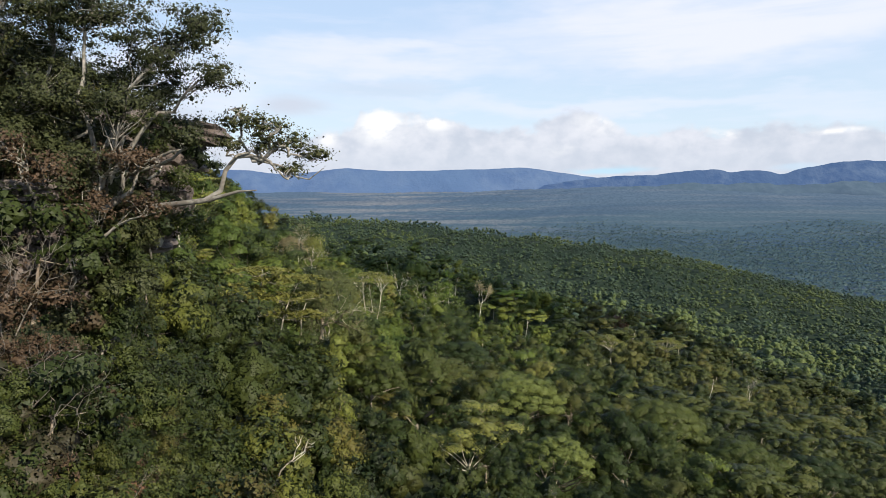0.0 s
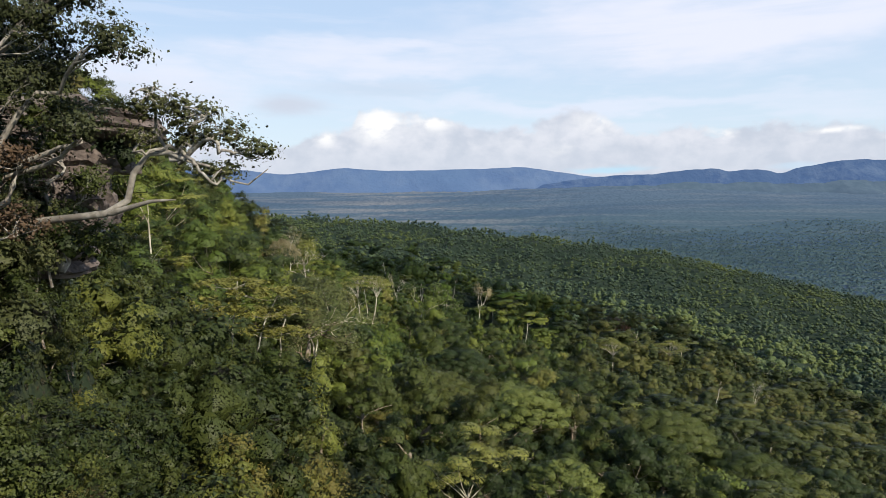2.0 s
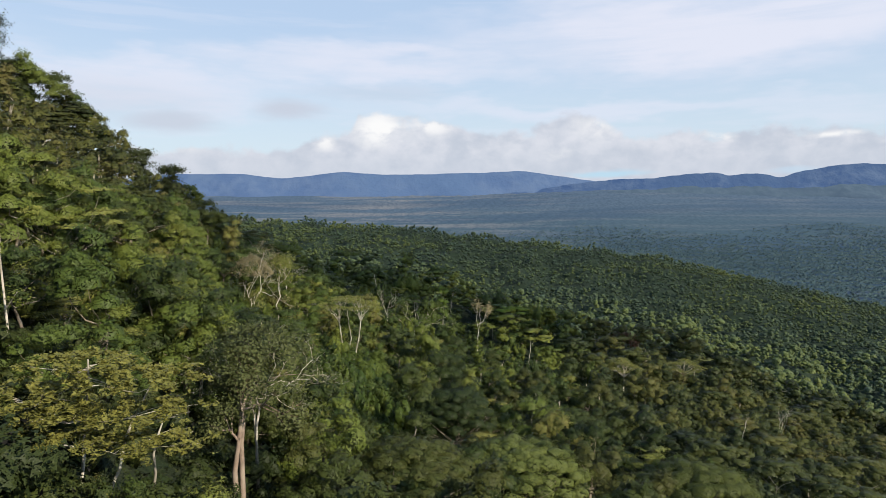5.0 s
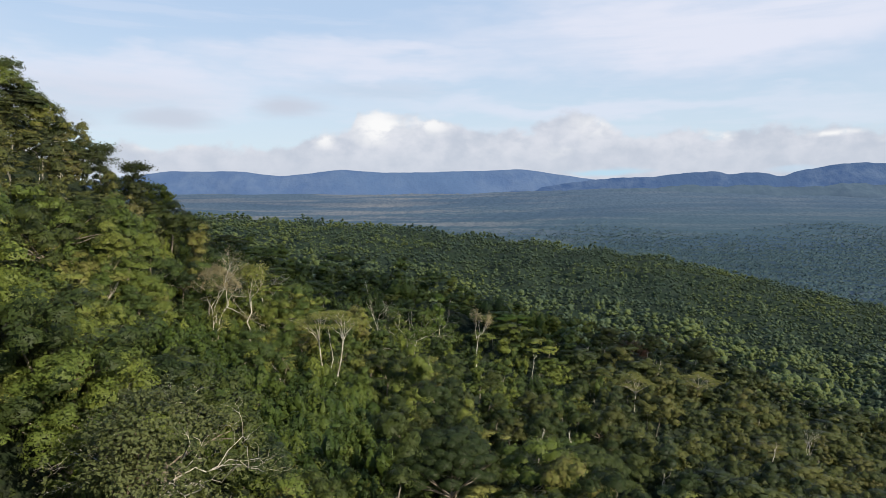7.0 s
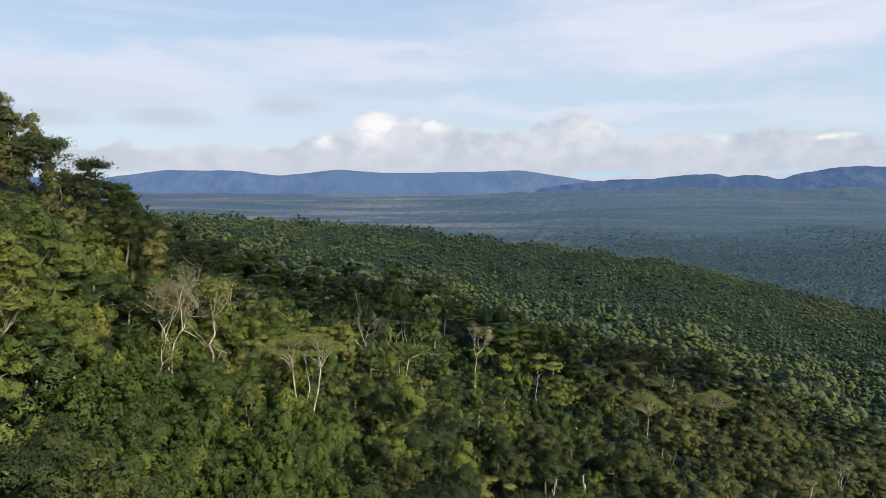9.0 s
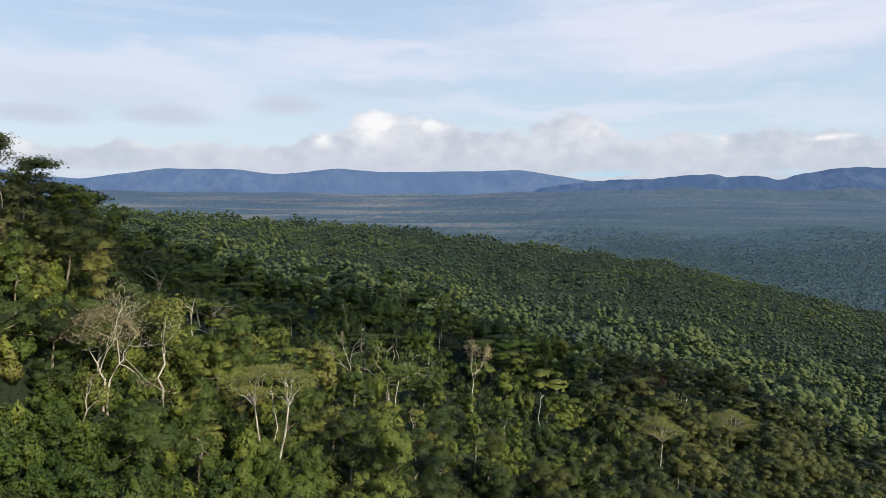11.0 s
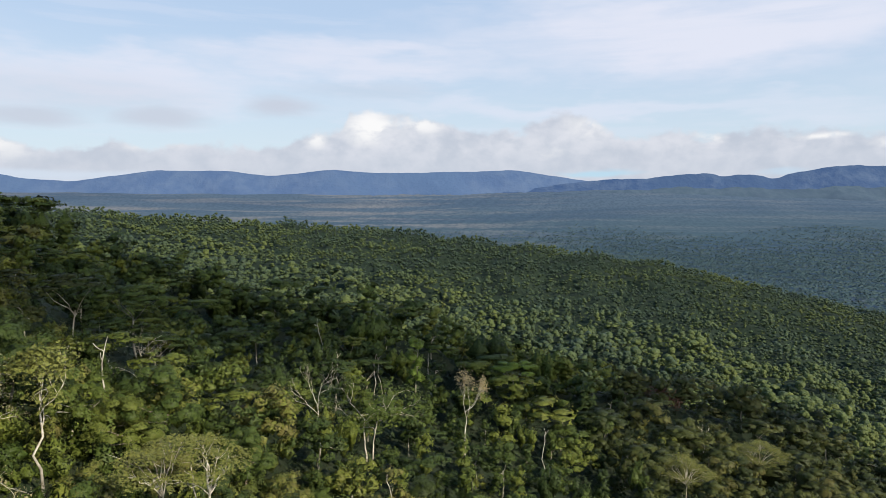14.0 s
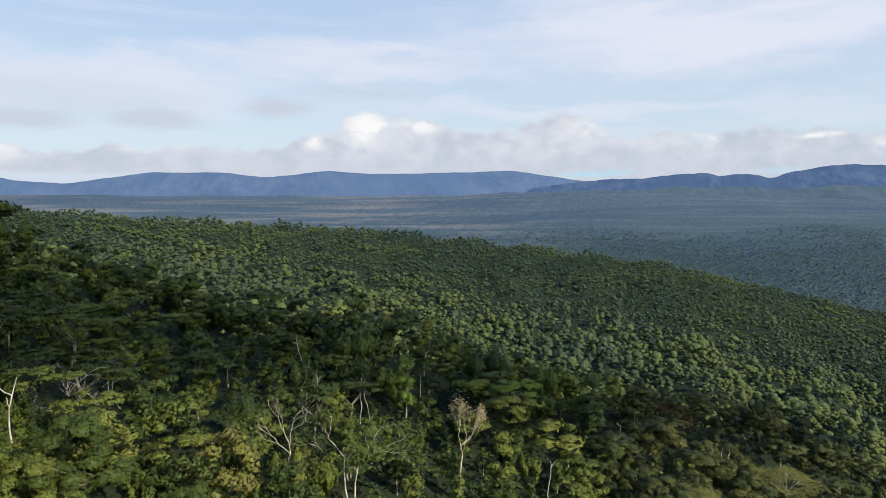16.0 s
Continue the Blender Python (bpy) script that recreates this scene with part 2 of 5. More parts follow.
leaf_spur = leaf_material("leaf_spur", GREENS, 4.0, False, flutter=0.5)
# olive-brown foliage, darkened to stand in for shade over the lower slope
DIM_OLIVE = [(0.0, (0.016, 0.026, 0.010)), (0.30, (0.031, 0.042, 0.012)), (0.60, (0.058, 0.068, 0.017)), (0.85, (0.083, 0.086, 0.022)), (1.0, (0.084, 0.070, 0.025))]
leaf_steep = leaf_material("leaf_steep", [(0.0, (0.016, 0.024, 0.009)), (0.3, (0.034, 0.042, 0.013)), (0.55, (0.064, 0.072, 0.018)), (0.75, (0.092, 0.094, 0.024)), (1.0, (0.100, 0.084, 0.030))], 8.0, False, gaps=0.28)
leaf_dim_olive = leaf_material("leaf_dim_olive", DIM_OLIVE, 6.0, False, gaps=0.30, flutter=0.3, vary=0.7)
leaf_vine = leaf_material("leaf_vine", [(0.0, (0.022, 0.040, 0.010)), (0.5, (0.047, 0.072, 0.013)), (1.0, (0.088, 0.112, 0.020))], 10.0, False, gaps=0.2)
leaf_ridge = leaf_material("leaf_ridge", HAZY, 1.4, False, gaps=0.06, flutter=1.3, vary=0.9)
leaf_fine = leaf_material("leaf_fine", [(0.0, (0.016, 0.025, 0.009)), (0.5, (0.033, 0.045, 0.012)), (0.85, (0.060, 0.072, 0.017)), (1.0, (0.066, 0.056, 0.017))], 16.0, gaps=0.2)
leaf_dark = leaf_material("leaf_dark", [(0.0, (0.034, 0.040, 0.018)), (0.5, (0.048, 0.056, 0.022)), (1.0, (0.066, 0.072, 0.026))], 22.0, gaps=0.15)
leaf_ochre = leaf_material("leaf_ochre", [(0.0, (0.066, 0.080, 0.017)), (0.5, (0.100, 0.106, 0.021)), (1.0, (0.106, 0.092, 0.023))], 16.0, gaps=0.2)
leaf_mid = leaf_material("leaf_mid", [(0.0, (0.036, 0.050, 0.012)), (0.5, (0.056, 0.066, 0.015)), (1.0, (0.066, 0.058, 0.017))], 20.0, gaps=0.24)
leaf_under = leaf_material("leaf_under", [(0.0, (0.022, 0.036, 0.011)), (0.45, (0.048, 0.068, 0.015)), (0.8, (0.084, 0.100, 0.021)), (1.0, (0.096, 0.090, 0.027))], 7.0, False, gaps=0.36)
leaf_pale = leaf_material("leaf_pale", [(0.0, (0.240, 0.210, 0.102)), (0.5, (0.300, 0.252, 0.132)), (1.0, (0.252, 0.228, 0.123))], 9.0, gaps=0.40)
leaf_olive = leaf_material("leaf_olive", [(0.0, (0.133, 0.143, 0.034)), (0.5, (0.173, 0.171, 0.043)), (1.0, (0.150, 0.171, 0.040))], 9.0, gaps=0.40)
# scrub leaves, also coloured dark for the shade between trees
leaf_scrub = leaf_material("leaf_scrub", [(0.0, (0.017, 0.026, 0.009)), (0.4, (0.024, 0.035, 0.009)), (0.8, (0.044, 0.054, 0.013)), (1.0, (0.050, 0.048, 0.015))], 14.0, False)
leaf_drab = leaf_material("leaf_drab", [(0.0, (0.026, 0.027, 0.017)), (0.4, (0.040, 0.038, 0.022)), (0.8, (0.058, 0.045, 0.024)), (1.0, (0.078, 0.052, 0.034))], 18.0, False)
leaf_broad = leaf_material("leaf_broad", [(0.0, (0.056, 0.072, 0.018)), (1.0, (0.076, 0.090, 0.022))], 12.0, gaps=0.38)
leaf_dome = leaf_material("leaf_dome", [(0.0, (0.103, 0.124, 0.030)), (1.0, (0.103, 0.124, 0.030))], 12.0, gaps=0.38)
# undergrowth leaves with the shade under the trees in their colour
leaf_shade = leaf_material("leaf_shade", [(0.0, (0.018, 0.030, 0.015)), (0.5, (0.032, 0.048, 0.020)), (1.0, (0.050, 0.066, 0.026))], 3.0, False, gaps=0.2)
leaf_feather = leaf_material("leaf_feather", [(0.0, (0.155, 0.160, 0.036)), (1.0, (0.165, 0.162, 0.038))], 14.0, gaps=0.28, flutter=0.5)
leaf_lime = leaf_material("leaf_lime", [(0.0, (0.120, 0.185, 0.031)), (0.5, (0.150, 0.210, 0.036)), (1.0, (0.130, 0.190, 0.031))], 5.0)
leaf_twig = leaf_material("leaf_twig", [(0.0, (0.078, 0.092, 0.030)), (1.0, (0.094, 0.104, 0.036))], 14.0, gaps=0.25)
leaf_rust = leaf_material("leaf_rust", [(0.0, (0.070, 0.048, 0.030)), (1.0, (0.085, 0.056, 0.034))], 20.0, gaps=0.2)
leaf_red = leaf_material("leaf_red", [(0.0, (0.125, 0.055, 0.035)), (0.5, (0.140, 0.075, 0.045)), (1.0, (0.120, 0.080, 0.045))], 14.0)
# valley crowns: the blue of distance haze is mixed into their green
leaf_valley_haze = leaf_material("leaf_valley_haze", [(0.0, (0.040, 0.072, 0.076)), (0.5, (0.052, 0.088, 0.088)), (1.0, (0.070, 0.108, 0.098))], 0.3, False, gaps=0.0, flutter=1.0, vary=0.5)
bark_pale = rough_material("bark_pale", (0.46, 0.42, 0.34), (0.28, 0.25, 0.19), 2.0, 0.85, 0.3, (0.17, 0.15, 0.11))
bark_dark = rough_material("bark_dark", (0.16, 0.125, 0.09), (0.28, 0.24, 0.19), 2.5, 0.9, 0.4)
bark_grey = rough_material("bark_grey", (0.34, 0.32, 0.28), (0.16, 0.145, 0.12), 5.0, 0.85, 0.4, (0.15, 0.135, 0.115))
bark_red = rough_material("bark_red", (0.26, 0.19, 0.14), (0.14, 0.10, 0.075), 2.0, 0.9, 0.6, (0.32, 0.26, 0.20))
bark_cliff = rough_material("bark_cliff", (0.22, 0.20, 0.17), (0.10, 0.088, 0.072), 5.0, 0.9, 0.4, (0.14, 0.12, 0.10))
bark_white = rough_material("bark_white", (0.62, 0.57, 0.48), (0.42, 0.38, 0.30), 2.0, 0.85, 0.3, (0.26, 0.23, 0.18))
# leaf litter, kept near-black so that gaps under the crowns read as shade
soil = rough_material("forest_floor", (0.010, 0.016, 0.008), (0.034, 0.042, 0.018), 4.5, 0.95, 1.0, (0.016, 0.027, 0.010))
shaded_floor = rough_material("shaded_floor", (0.010, 0.018, 0.010), (0.022, 0.036, 0.018), 0.35, 0.95, 1.0, (0.014, 0.026, 0.014))
sandstone = rough_material("sandstone", (0.140, 0.113, 0.100), (0.052, 0.043, 0.039), 2.4, 0.9, 1.0, (0.160, 0.134, 0.120))


def plain_material():
    """The wide plain: green woods and tan clearings in long bands, with distance haze and cloud shadows painted in
    blue.
    """
    m = bpy.data.materials.new("hazy_valley_floor")
    m.use_nodes = True
    t = m.node_tree
    q = Graph(t)
    bs = t.nodes["Principled BSDF"]
    pos = t.nodes.new("ShaderNodeNewGeometry").outputs["Position"]
    axes = t.nodes.new("ShaderNodeSeparateXYZ")
    t.links.new(pos, axes.inputs[0])
    bands = q.noise(q.scale(pos, (0.0011, 0.0075, 0.0)), 1.0, 5.0, 0.55, 0.3)
    broad = q.noise(q.scale(pos, (0.0006, 0.0022, 0.0)), 1.0, 3.0, 0.5)
    speck = q.noise(q.scale(pos, (1.0, 0.35, 1.0)), 0.07, 4.0, 0.65)
    # haze put into the colour: bluer with distance
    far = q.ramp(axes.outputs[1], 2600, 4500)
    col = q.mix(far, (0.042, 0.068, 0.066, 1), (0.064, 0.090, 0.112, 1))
    tan = q.math("MULTIPLY", q.ramp(bands, 0.47, 0.62), q.ramp(axes.outputs[0], 900, -300, 0.25, 1.0))
    col = q.mix(q.math("MULTIPLY", tan, 0.75), col, (0.175, 0.168, 0.150, 1))
    # dark blue bands painted for cloud shadows on the plain
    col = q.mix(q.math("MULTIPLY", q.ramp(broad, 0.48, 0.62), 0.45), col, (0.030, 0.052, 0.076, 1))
    col = q.mix(q.ramp(speck, 0.42, 0.62, 0.0, 0.48), col, (0.020, 0.036, 0.040, 1))
    t.links.new(col, bs.inputs["Base Color"])
    bs.inputs["Roughness"].default_value = 1.0
    bs.inputs["Specular IOR Level"].default_value = 0.0
    # faint blue emission for the hazy air over the plain
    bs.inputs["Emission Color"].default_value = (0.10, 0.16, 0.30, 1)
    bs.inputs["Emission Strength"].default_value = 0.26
    return m


hazy_valley_floor = plain_material()
# distance haze is painted in as blue base colour and blue emission
hill_haze = rough_material("far_hill", (0.038, 0.062, 0.096), (0.060, 0.086, 0.114), 0.008, 1.0, 0.6, (0.044, 0.072, 0.104), haze_glow=(0.10, 0.18, 0.42, 0.46))
range_haze = rough_material("near_range", (0.016, 0.032, 0.052), (0.046, 0.066, 0.082), 0.012, 1.0, 0.9, (0.024, 0.042, 0.060), haze_glow=(0.075, 0.15, 0.40, 0.42))
foothill_haze = rough_material("foothill", (0.036, 0.058, 0.072), (0.050, 0.074, 0.090), 0.020, 1.0, 0.5, (0.028, 0.046, 0.064), haze_glow=(0.10, 0.16, 0.30, 0.24))


# ---- mesh helpers ----
def mesh_np(name, v, faces, mats, index=None, tint=None, smooth=False, puff=None):
    """A mesh from arrays: v (n, 3) and one or more arrays of faces of k corners each."""
    me = bpy.data.meshes.new(name)
    faces = [f for f in faces if len(f)]
    loops = np.concatenate([f.ravel() for f in faces]).astype(np.int32)
    sizes = np.concatenate([np.full(len(f), f.shape[1]) for f in faces]).astype(np.int32)
    starts = np.concatenate([[0], np.cumsum(sizes)[:-1]]).astype(np.int32)
    me.vertices.add(len(v))
    me.vertices.foreach_set("co", np.ascontiguousarray(v, dtype=np.float32).ravel())
    me.loops.add(len(loops))
    me.loops.foreach_set("vertex_index", loops)
    me.polygons.add(len(sizes))
    me.polygons.foreach_set("loop_start", starts)
    me.polygons.foreach_set("loop_total", sizes)
    for m in mats:
        me.materials.append(m)
    if index is not None:
        me.polygons.foreach_set("material_index", np.asarray(index, dtype=np.int32))
    me.polygons.foreach_set("use_smooth", np.full(len(sizes), smooth))
    if tint is not None:
        me.attributes.new("tint", "FLOAT", "FACE").data.foreach_set("value", np.asarray(tint, dtype=np.float32))
    if puff is not None:
        me.attributes.new("puff", "FLOAT_VECTOR", "POINT").data.foreach_set("vector", np.ascontiguousarray(puff, dtype=np.float32).ravel())
    me.update(calc_edges=True)
    return me


def part(name, me, parent, label=""):
    ob = new(name, me)
    ob.parent = parent
    return tagged(ob, label)


def unit(v):
    return v / np.maximum(np.linalg.norm(v, axis=1, keepdims=True), 1e-9)


def leaves(rng, p, n, size, corners=4):
    """Loose leaf sprays at p, facing n: folded lozenges or triangles."""
    k = len(p)
    n = unit(unit(n) + rng.normal(0, 0.26, (k, 3)))
    a = unit(np.cross(n, rng.normal(0, 1, (k, 3))))
    b = np.cross(n, a)
    s = (size * rng.uniform(0.6, 1.35, k))[:, None]
    w = s * rng.uniform(0.45, 0.8, (k, 1))
    if corners == 4:
        bend = n * s * rng.uniform(-0.25, 0.1, (k, 1))
        q = np.stack([p - a * s, p - b * w + bend, p + a * s, p + b * w + bend], 1)
    else:
        q = np.stack([p - a * s - b * w, p + a * s - b * w * 0.6, p + b * s], 1)
    return q.reshape(-1, 3), np.arange(k * corners).reshape(k, corners)


def tube(path, radii, sides=6):
    path = np.asarray(path, float)
    d = unit(np.gradient(path, axis=0))
    ref = np.where(np.abs(d[:, 2:3]) > 0.9, [[1.0, 0, 0]], [[0, 0, 1.0]])
    a = unit(np.cross(d, ref))
    b = np.cross(d, a)
    ang = np.arange(sides) * 2 * np.pi / sides
    ring = a[:, None] * np.cos(ang)[None, :, None] + b[:, None] * np.sin(ang)[None, :, None]
    v = (path[:, None] + ring * np.asarray(radii)[:, None, None]).reshape(-1, 3)
    f = []
    for i in range(len(path) - 1):
        for j in range(sides):
            k = (j + 1) % sides
            f.append((i * sides + j, i * sides + k, (i + 1) * sides + k, (i + 1) * sides + j))
    return v, np.array(f)


def join(pieces):
    vs, fs, o = [], [], 0
    for v, f in pieces:
        vs.append(v)
        fs.append(f + o)
        o += len(v)
    return np.concatenate(vs), np.concatenate(fs)


def wander(rng, a, b, steps, amount):
    t = np.linspace(0, 1, steps)[:, None]
    p = np.asarray(a) * (1 - t) + np.asarray(b) * t
    off = np.cumsum(rng.normal(0, amount, (steps, 3)), axis=0)
    return p + off * np.sin(t * np.pi)


def lobes_for(rng, kind, h, r):
    """Centres and radii of the leafy masses of a crown h high and r in radius."""
    c, s = [], []
    if kind == "umbrella":
        for i in range(16):
            ang, d = rng.uniform(0, 6.28), r * math.sqrt(rng.uniform(0, 1)) * 0.9
            c.append((d * math.cos(ang), d * math.sin(ang), h * (0.93 - 0.16 * (d / r) ** 2) + rng.normal(0, 0.2)))
            s.append((r * 0.34, r * 0.34, r * 0.075))
    elif kind == "tier":
        for i in range(20):
            ang, d = rng.uniform(0, 6.28), r * math.sqrt(rng.uniform(0, 1))
            c.append((d * math.cos(ang), d * math.sin(ang), h * (0.62 + 0.09 * rng.integers(0, 5)) * (1 - 0.12 * d / r)))
            s.append((r * 0.34, r * 0.34, r * 0.06))
    elif kind == "column":
        for i in range(14):
            z = rng.uniform(0.12, 0.97)
            ang, d = rng.uniform(0, 6.28), r * 0.5 * (1.1 - 0.5 * z)
            c.append((d * math.cos(ang), d * math.sin(ang), h * z))
            s.append((r * 0.5, r * 0.5, h * 0.10))
    elif kind == "bush":
        for i in range(9):
            ang, d = rng.uniform(0, 6.28), r * math.sqrt(rng.uniform(0, 1)) * 0.7
            c.append((d * math.cos(ang), d * math.sin(ang), h * rng.uniform(0.25, 0.8)))
            s.append((r * 0.42, r * 0.42, h * 0.26))
    else:
        for i in range(22):
            ang, d = i * 2.39996 + rng.uniform(-0.4, 0.4), r * math.sqrt((i + rng.uniform(0, 1)) / 22) * 0.84
            top = math.sqrt(max(0.05, 1 - (d / r) ** 2))
            c.append((d * math.cos(ang), d * math.sin(ang), h * (0.34 + 0.54 * top * rng.uniform(0.15, 1.0))))
            k = rng.uniform(0.20, 0.34)
            s.append((r * k, r * k, r * k * 0.78))
    return np.array(c), np.array(s)


OCTA = np.array([(1, 0, 0), (0, 1, 0), (-1, 0, 0), (0, -1, 0), (0, 0, 1), (0, 0, -1)], float)
OCTA_TRI = np.array([(0, 1, 4), (1, 2, 4), (2, 3, 4), (3, 0, 4), (1, 0, 5), (2, 1, 5), (3, 2, 5), (0, 3, 5)])
BALL = [(0.0, 0.0, 1.0)] + [(math.cos(1.0472 * i) * 0.88, math.sin(1.0472 * i) * 0.88, 0.48) for i in range(6)] + [(math.cos(1.0472 * i + 0.5), math.sin(1.0472 * i + 0.5), -0.18) for i in range(6)] 
BALL = np.array(BALL)
BALL_TRI = np.array([(0, 1 + i, 1 + (i + 1) % 6) for i in range(6)] + [(1 + i, 7 + i, 1 + (i + 1) % 6) for i in range(6)] + [(1 + (i + 1) % 6, 7 + i, 7 + (i + 1) % 6) for i in range(6)])


def cores(rng, c, s, full, corners):
    """The dense inside of each leafy mass, as an uneven clump of larger leaf faces, and the way each corner faces."""
    base, tri = (BALL, BALL_TRI) if full else (OCTA, OCTA_TRI)
    v = base[None] * rng.uniform(0.72, 1.0, (len(c), len(base), 1)) * s[:, None] + c[:, None]
    n = np.broadcast_to(base[None], v.shape)
    q, m = v[:, tri].reshape(-1, 3, 3), n[:, tri].reshape(-1, 3, 3)
    if corners == 4:
        q = np.concatenate([q, (q[:, 2:3] + q[:, :1]) * 0.5], 1)
        m = np.concatenate([m, (m[:, 2:3] + m[:, :1]) * 0.5], 1)
    return q.reshape(-1, 3), m.reshape(-1, 3)


def crown(rng, c, s, count, size, corners=4, twigs=13, full=True, inner=0.88):
    """Leaves in small sprays over the outside of each leafy mass, the dense inside, and the way the mass faces at each corner."""
    w = (s[:, 0] * s[:, 1]) ** 0.8
    k = len(c) * twigs
    mass = np.repeat(np.arange(len(c)), twigs)
    d = unit(rng.normal(0, 1, (k, 3)))
    d[:, 2] = np.where(d[:, 2] < -0.3, -d[:, 2], d[:, 2])
    hub = c[mass] + d * s[mass] * rng.uniform(0.74, 1.08, (k, 1))
    pw = np.repeat(w, twigs) * rng.uniform(0.3, 1.7, k)
    who = rng.choice(k, count, p=pw / pw.sum())
    j = rng.normal(0, 1, (count, 3))
    p = hub[who] + j * s[mass[who]] * 0.16
    nrm = d[who] + 0.28 * j + np.array([0, 0, 0.22])
    v, f = leaves(rng, p, nrm, size, corners)
    n = np.repeat(d[who] + 0.20 * j, corners, axis=0)
    cv, cn = cores(rng, c, s * inner, full, corners)
    v, n = np.concatenate([v, cv]), np.concatenate([n, cn])
    mid = c.mean(0) - np.array([0, 0, 0.3 * np.ptp(c[:, 2])])
    n = unit(n + 0.55 * unit(v - mid))
    return v, n


def skeleton_of(rng, h, c, r0, limbs=6, low=0.45, lean=0.05, sides=6):
    """Trunk and limbs that reach for the leafy masses."""
    fork = np.array([rng.normal(0, lean * h), rng.normal(0, lean * h), h * low])
    pieces = [tube(wander(rng, (0, 0, -1.0), fork, 6, h * 0.008), np.linspace(r0 * 1.25, r0 * 0.72, 6), sides)]
    order = np.argsort(-np.hypot(c[:, 0], c[:, 1]) - rng.uniform(0, 1.5, len(c)))
    for i in order[:limbs]:
        start = fork * rng.uniform(0.85, 1.0)
        pieces.append(tube(wander(rng, start, c[i], 6, h * 0.014), np.linspace(r0 * 0.5, r0 * 0.09, 6), max(4, sides - 1)))
    return join(pieces)


# ---- terrain ----
HILL_X = (-500, -150, -95, -57, -35, 0, 35, 110, 200, 400, 900)
HILL_Z = (300, 168, 128, 101, 82, 66, 55, 34, 6, -60, -110)
SHIFT_Y = (-150, 30, 80, 120, 160, 190, 230, 280, 400)
SHIFT_D = (46, 38, 28, 21, 8, 0, -9, -14, -20)
TROUGH_X = (-1500, -773, -477, -300, -83, 78, 276, 500, 900, 1600)
TROUGH_Z = (120, 84, 56, 32, -2, -34, -62, -100, -140, -140)
CREST_X = (-1500, -773, -477, -83, 213, 410, 656, 900, 1600)
CREST_Z = (120, 80, 58, 38, 4, -21, -76, -130, -140)
PLAIN_Y = (1700, 2400, 3200, 4000, 4650, 4900)
PLAIN_Z = (-130, -116, -74, -16, 78, 96)


def step(lo, hi, t):
    t = np.clip((t - lo) / (hi - lo), 0, 1)
    return t * t * (3 - 2 * t)


def canopy(x, y):
    """Height of the tree tops over the plan."""
    x, y = np.asarray(x, float), np.asarray(y, float)
    near = np.interp(x - np.interp(y, SHIFT_Y, SHIFT_D), HILL_X, HILL_Z)
    fade = step(195, 252, y) * np.clip(-(x + 30), 0, 400)
    near = near - 0.42 * fade
    trough = np.interp(x, TROUGH_X, TROUGH_Z) - 18 * np.exp(-((y - 520) / 110) ** 2)
    crest = np.interp(x, CREST_X, CREST_Z)
    plain = np.interp(y, PLAIN_Y, PLAIN_Z)
    far = trough + (crest - trough) * step(720, 1230, y)
    far = far + (np.minimum(plain, far) - far) * step(1230, 1650, y)
    far = np.where(y > 1650, plain, far)
    far = far + 26 * step(2300, 4000, y) * step(-500, 1500, x) + 26 * step(3000, 4400, y) * np.exp(-((x - 1500) / 700) ** 2)
    far = far + 22 * np.exp(-((x - 1900) / 300) ** 2 - ((y - 3000) / 220) ** 2) + 16 * np.exp(-((x - 700) / 420) ** 2 - ((y - 3300) / 230) ** 2)
    far = far + 18 * np.exp(-((x - 250) / 300) ** 2 - ((y - 3900) / 200) ** 2)
    folds = 7.0 * np.sin(x * 0.047 + y * 0.021 + 1.4 * np.sin(y * 0.013)) * np.sin(y * 0.034 - x * 0.011 + 0.8) + 4.0 * np.sin(x * 0.083 - y * 0.047) * np.sin(y * 0.071 + x * 0.02)
    far = far + folds * step(450, 560, y) * step(1500, 1180, y)
    z = near + (far - near) * step(300, 450, y)
    z = z + np.interp(x, (-30, 0, 30, 75, 115, 160, 230), (0, 4, 8, 11.5, 10.5, 6, 0)) * np.exp(-((y - 312 - 0.06 * x) / 24) ** 2)
    waves = 3.0 * np.sin(x * 0.041 + y * 0.017) * np.sin(y * 0.036 - x * 0.012) + 1.6 * np.sin(x * 0.11 + 1.3) * np.sin(y * 0.09)
    z = z + waves * step(30, 110, y) * (0.4 + 0.6 * step(100, 300, y))
    ledge = 9.5 * step(0, 3.0, -8.0 - 0.35 * (y - 30) - x) * step(17, 32, y) * step(46, 41, y) * step(-60, -25, x)
    return z + ledge


def depth(x, y):
    """Height of the trees themselves."""
    return 3.5 + 8.5 * step(40, 110, y)


def ground_z(x, y):
    return canopy(x, y) - depth(x, y)


def sheet(xs, ys):
    gx, gy = np.meshgrid(xs, ys)
    v = np.stack([gx, gy, ground_z(gx, gy)], 2).reshape(-1, 3)
    nx, ny = len(xs), len(ys)
    i = (np.arange(ny - 1)[:, None] * nx + np.arange(nx - 1)[None]).ravel()
    return v, np.stack([i, i + 1, i + nx + 1, i + nx], 1)


xs = np.unique(np.concatenate([np.linspace(-5200, -500, 24), np.linspace(-500, -120, 30), np.arange(-120, -45, 3.0), np.arange(-45, 45, 1.5), np.arange(45, 130, 3.0), np.linspace(130, 900, 60), np.linspace(900, 3400, 40), np.linspace(3500, 5200, 8)]))
ys = np.unique(np.concatenate([np.linspace(-1200, -60, 20), np.arange(-60, 12, 3.0), np.arange(12, 110, 1.5), np.arange(110, 330, 3.0), np.linspace(330, 1700, 90), np.linspace(1700, 4900, 60)]))
v, f = sheet(xs, ys)
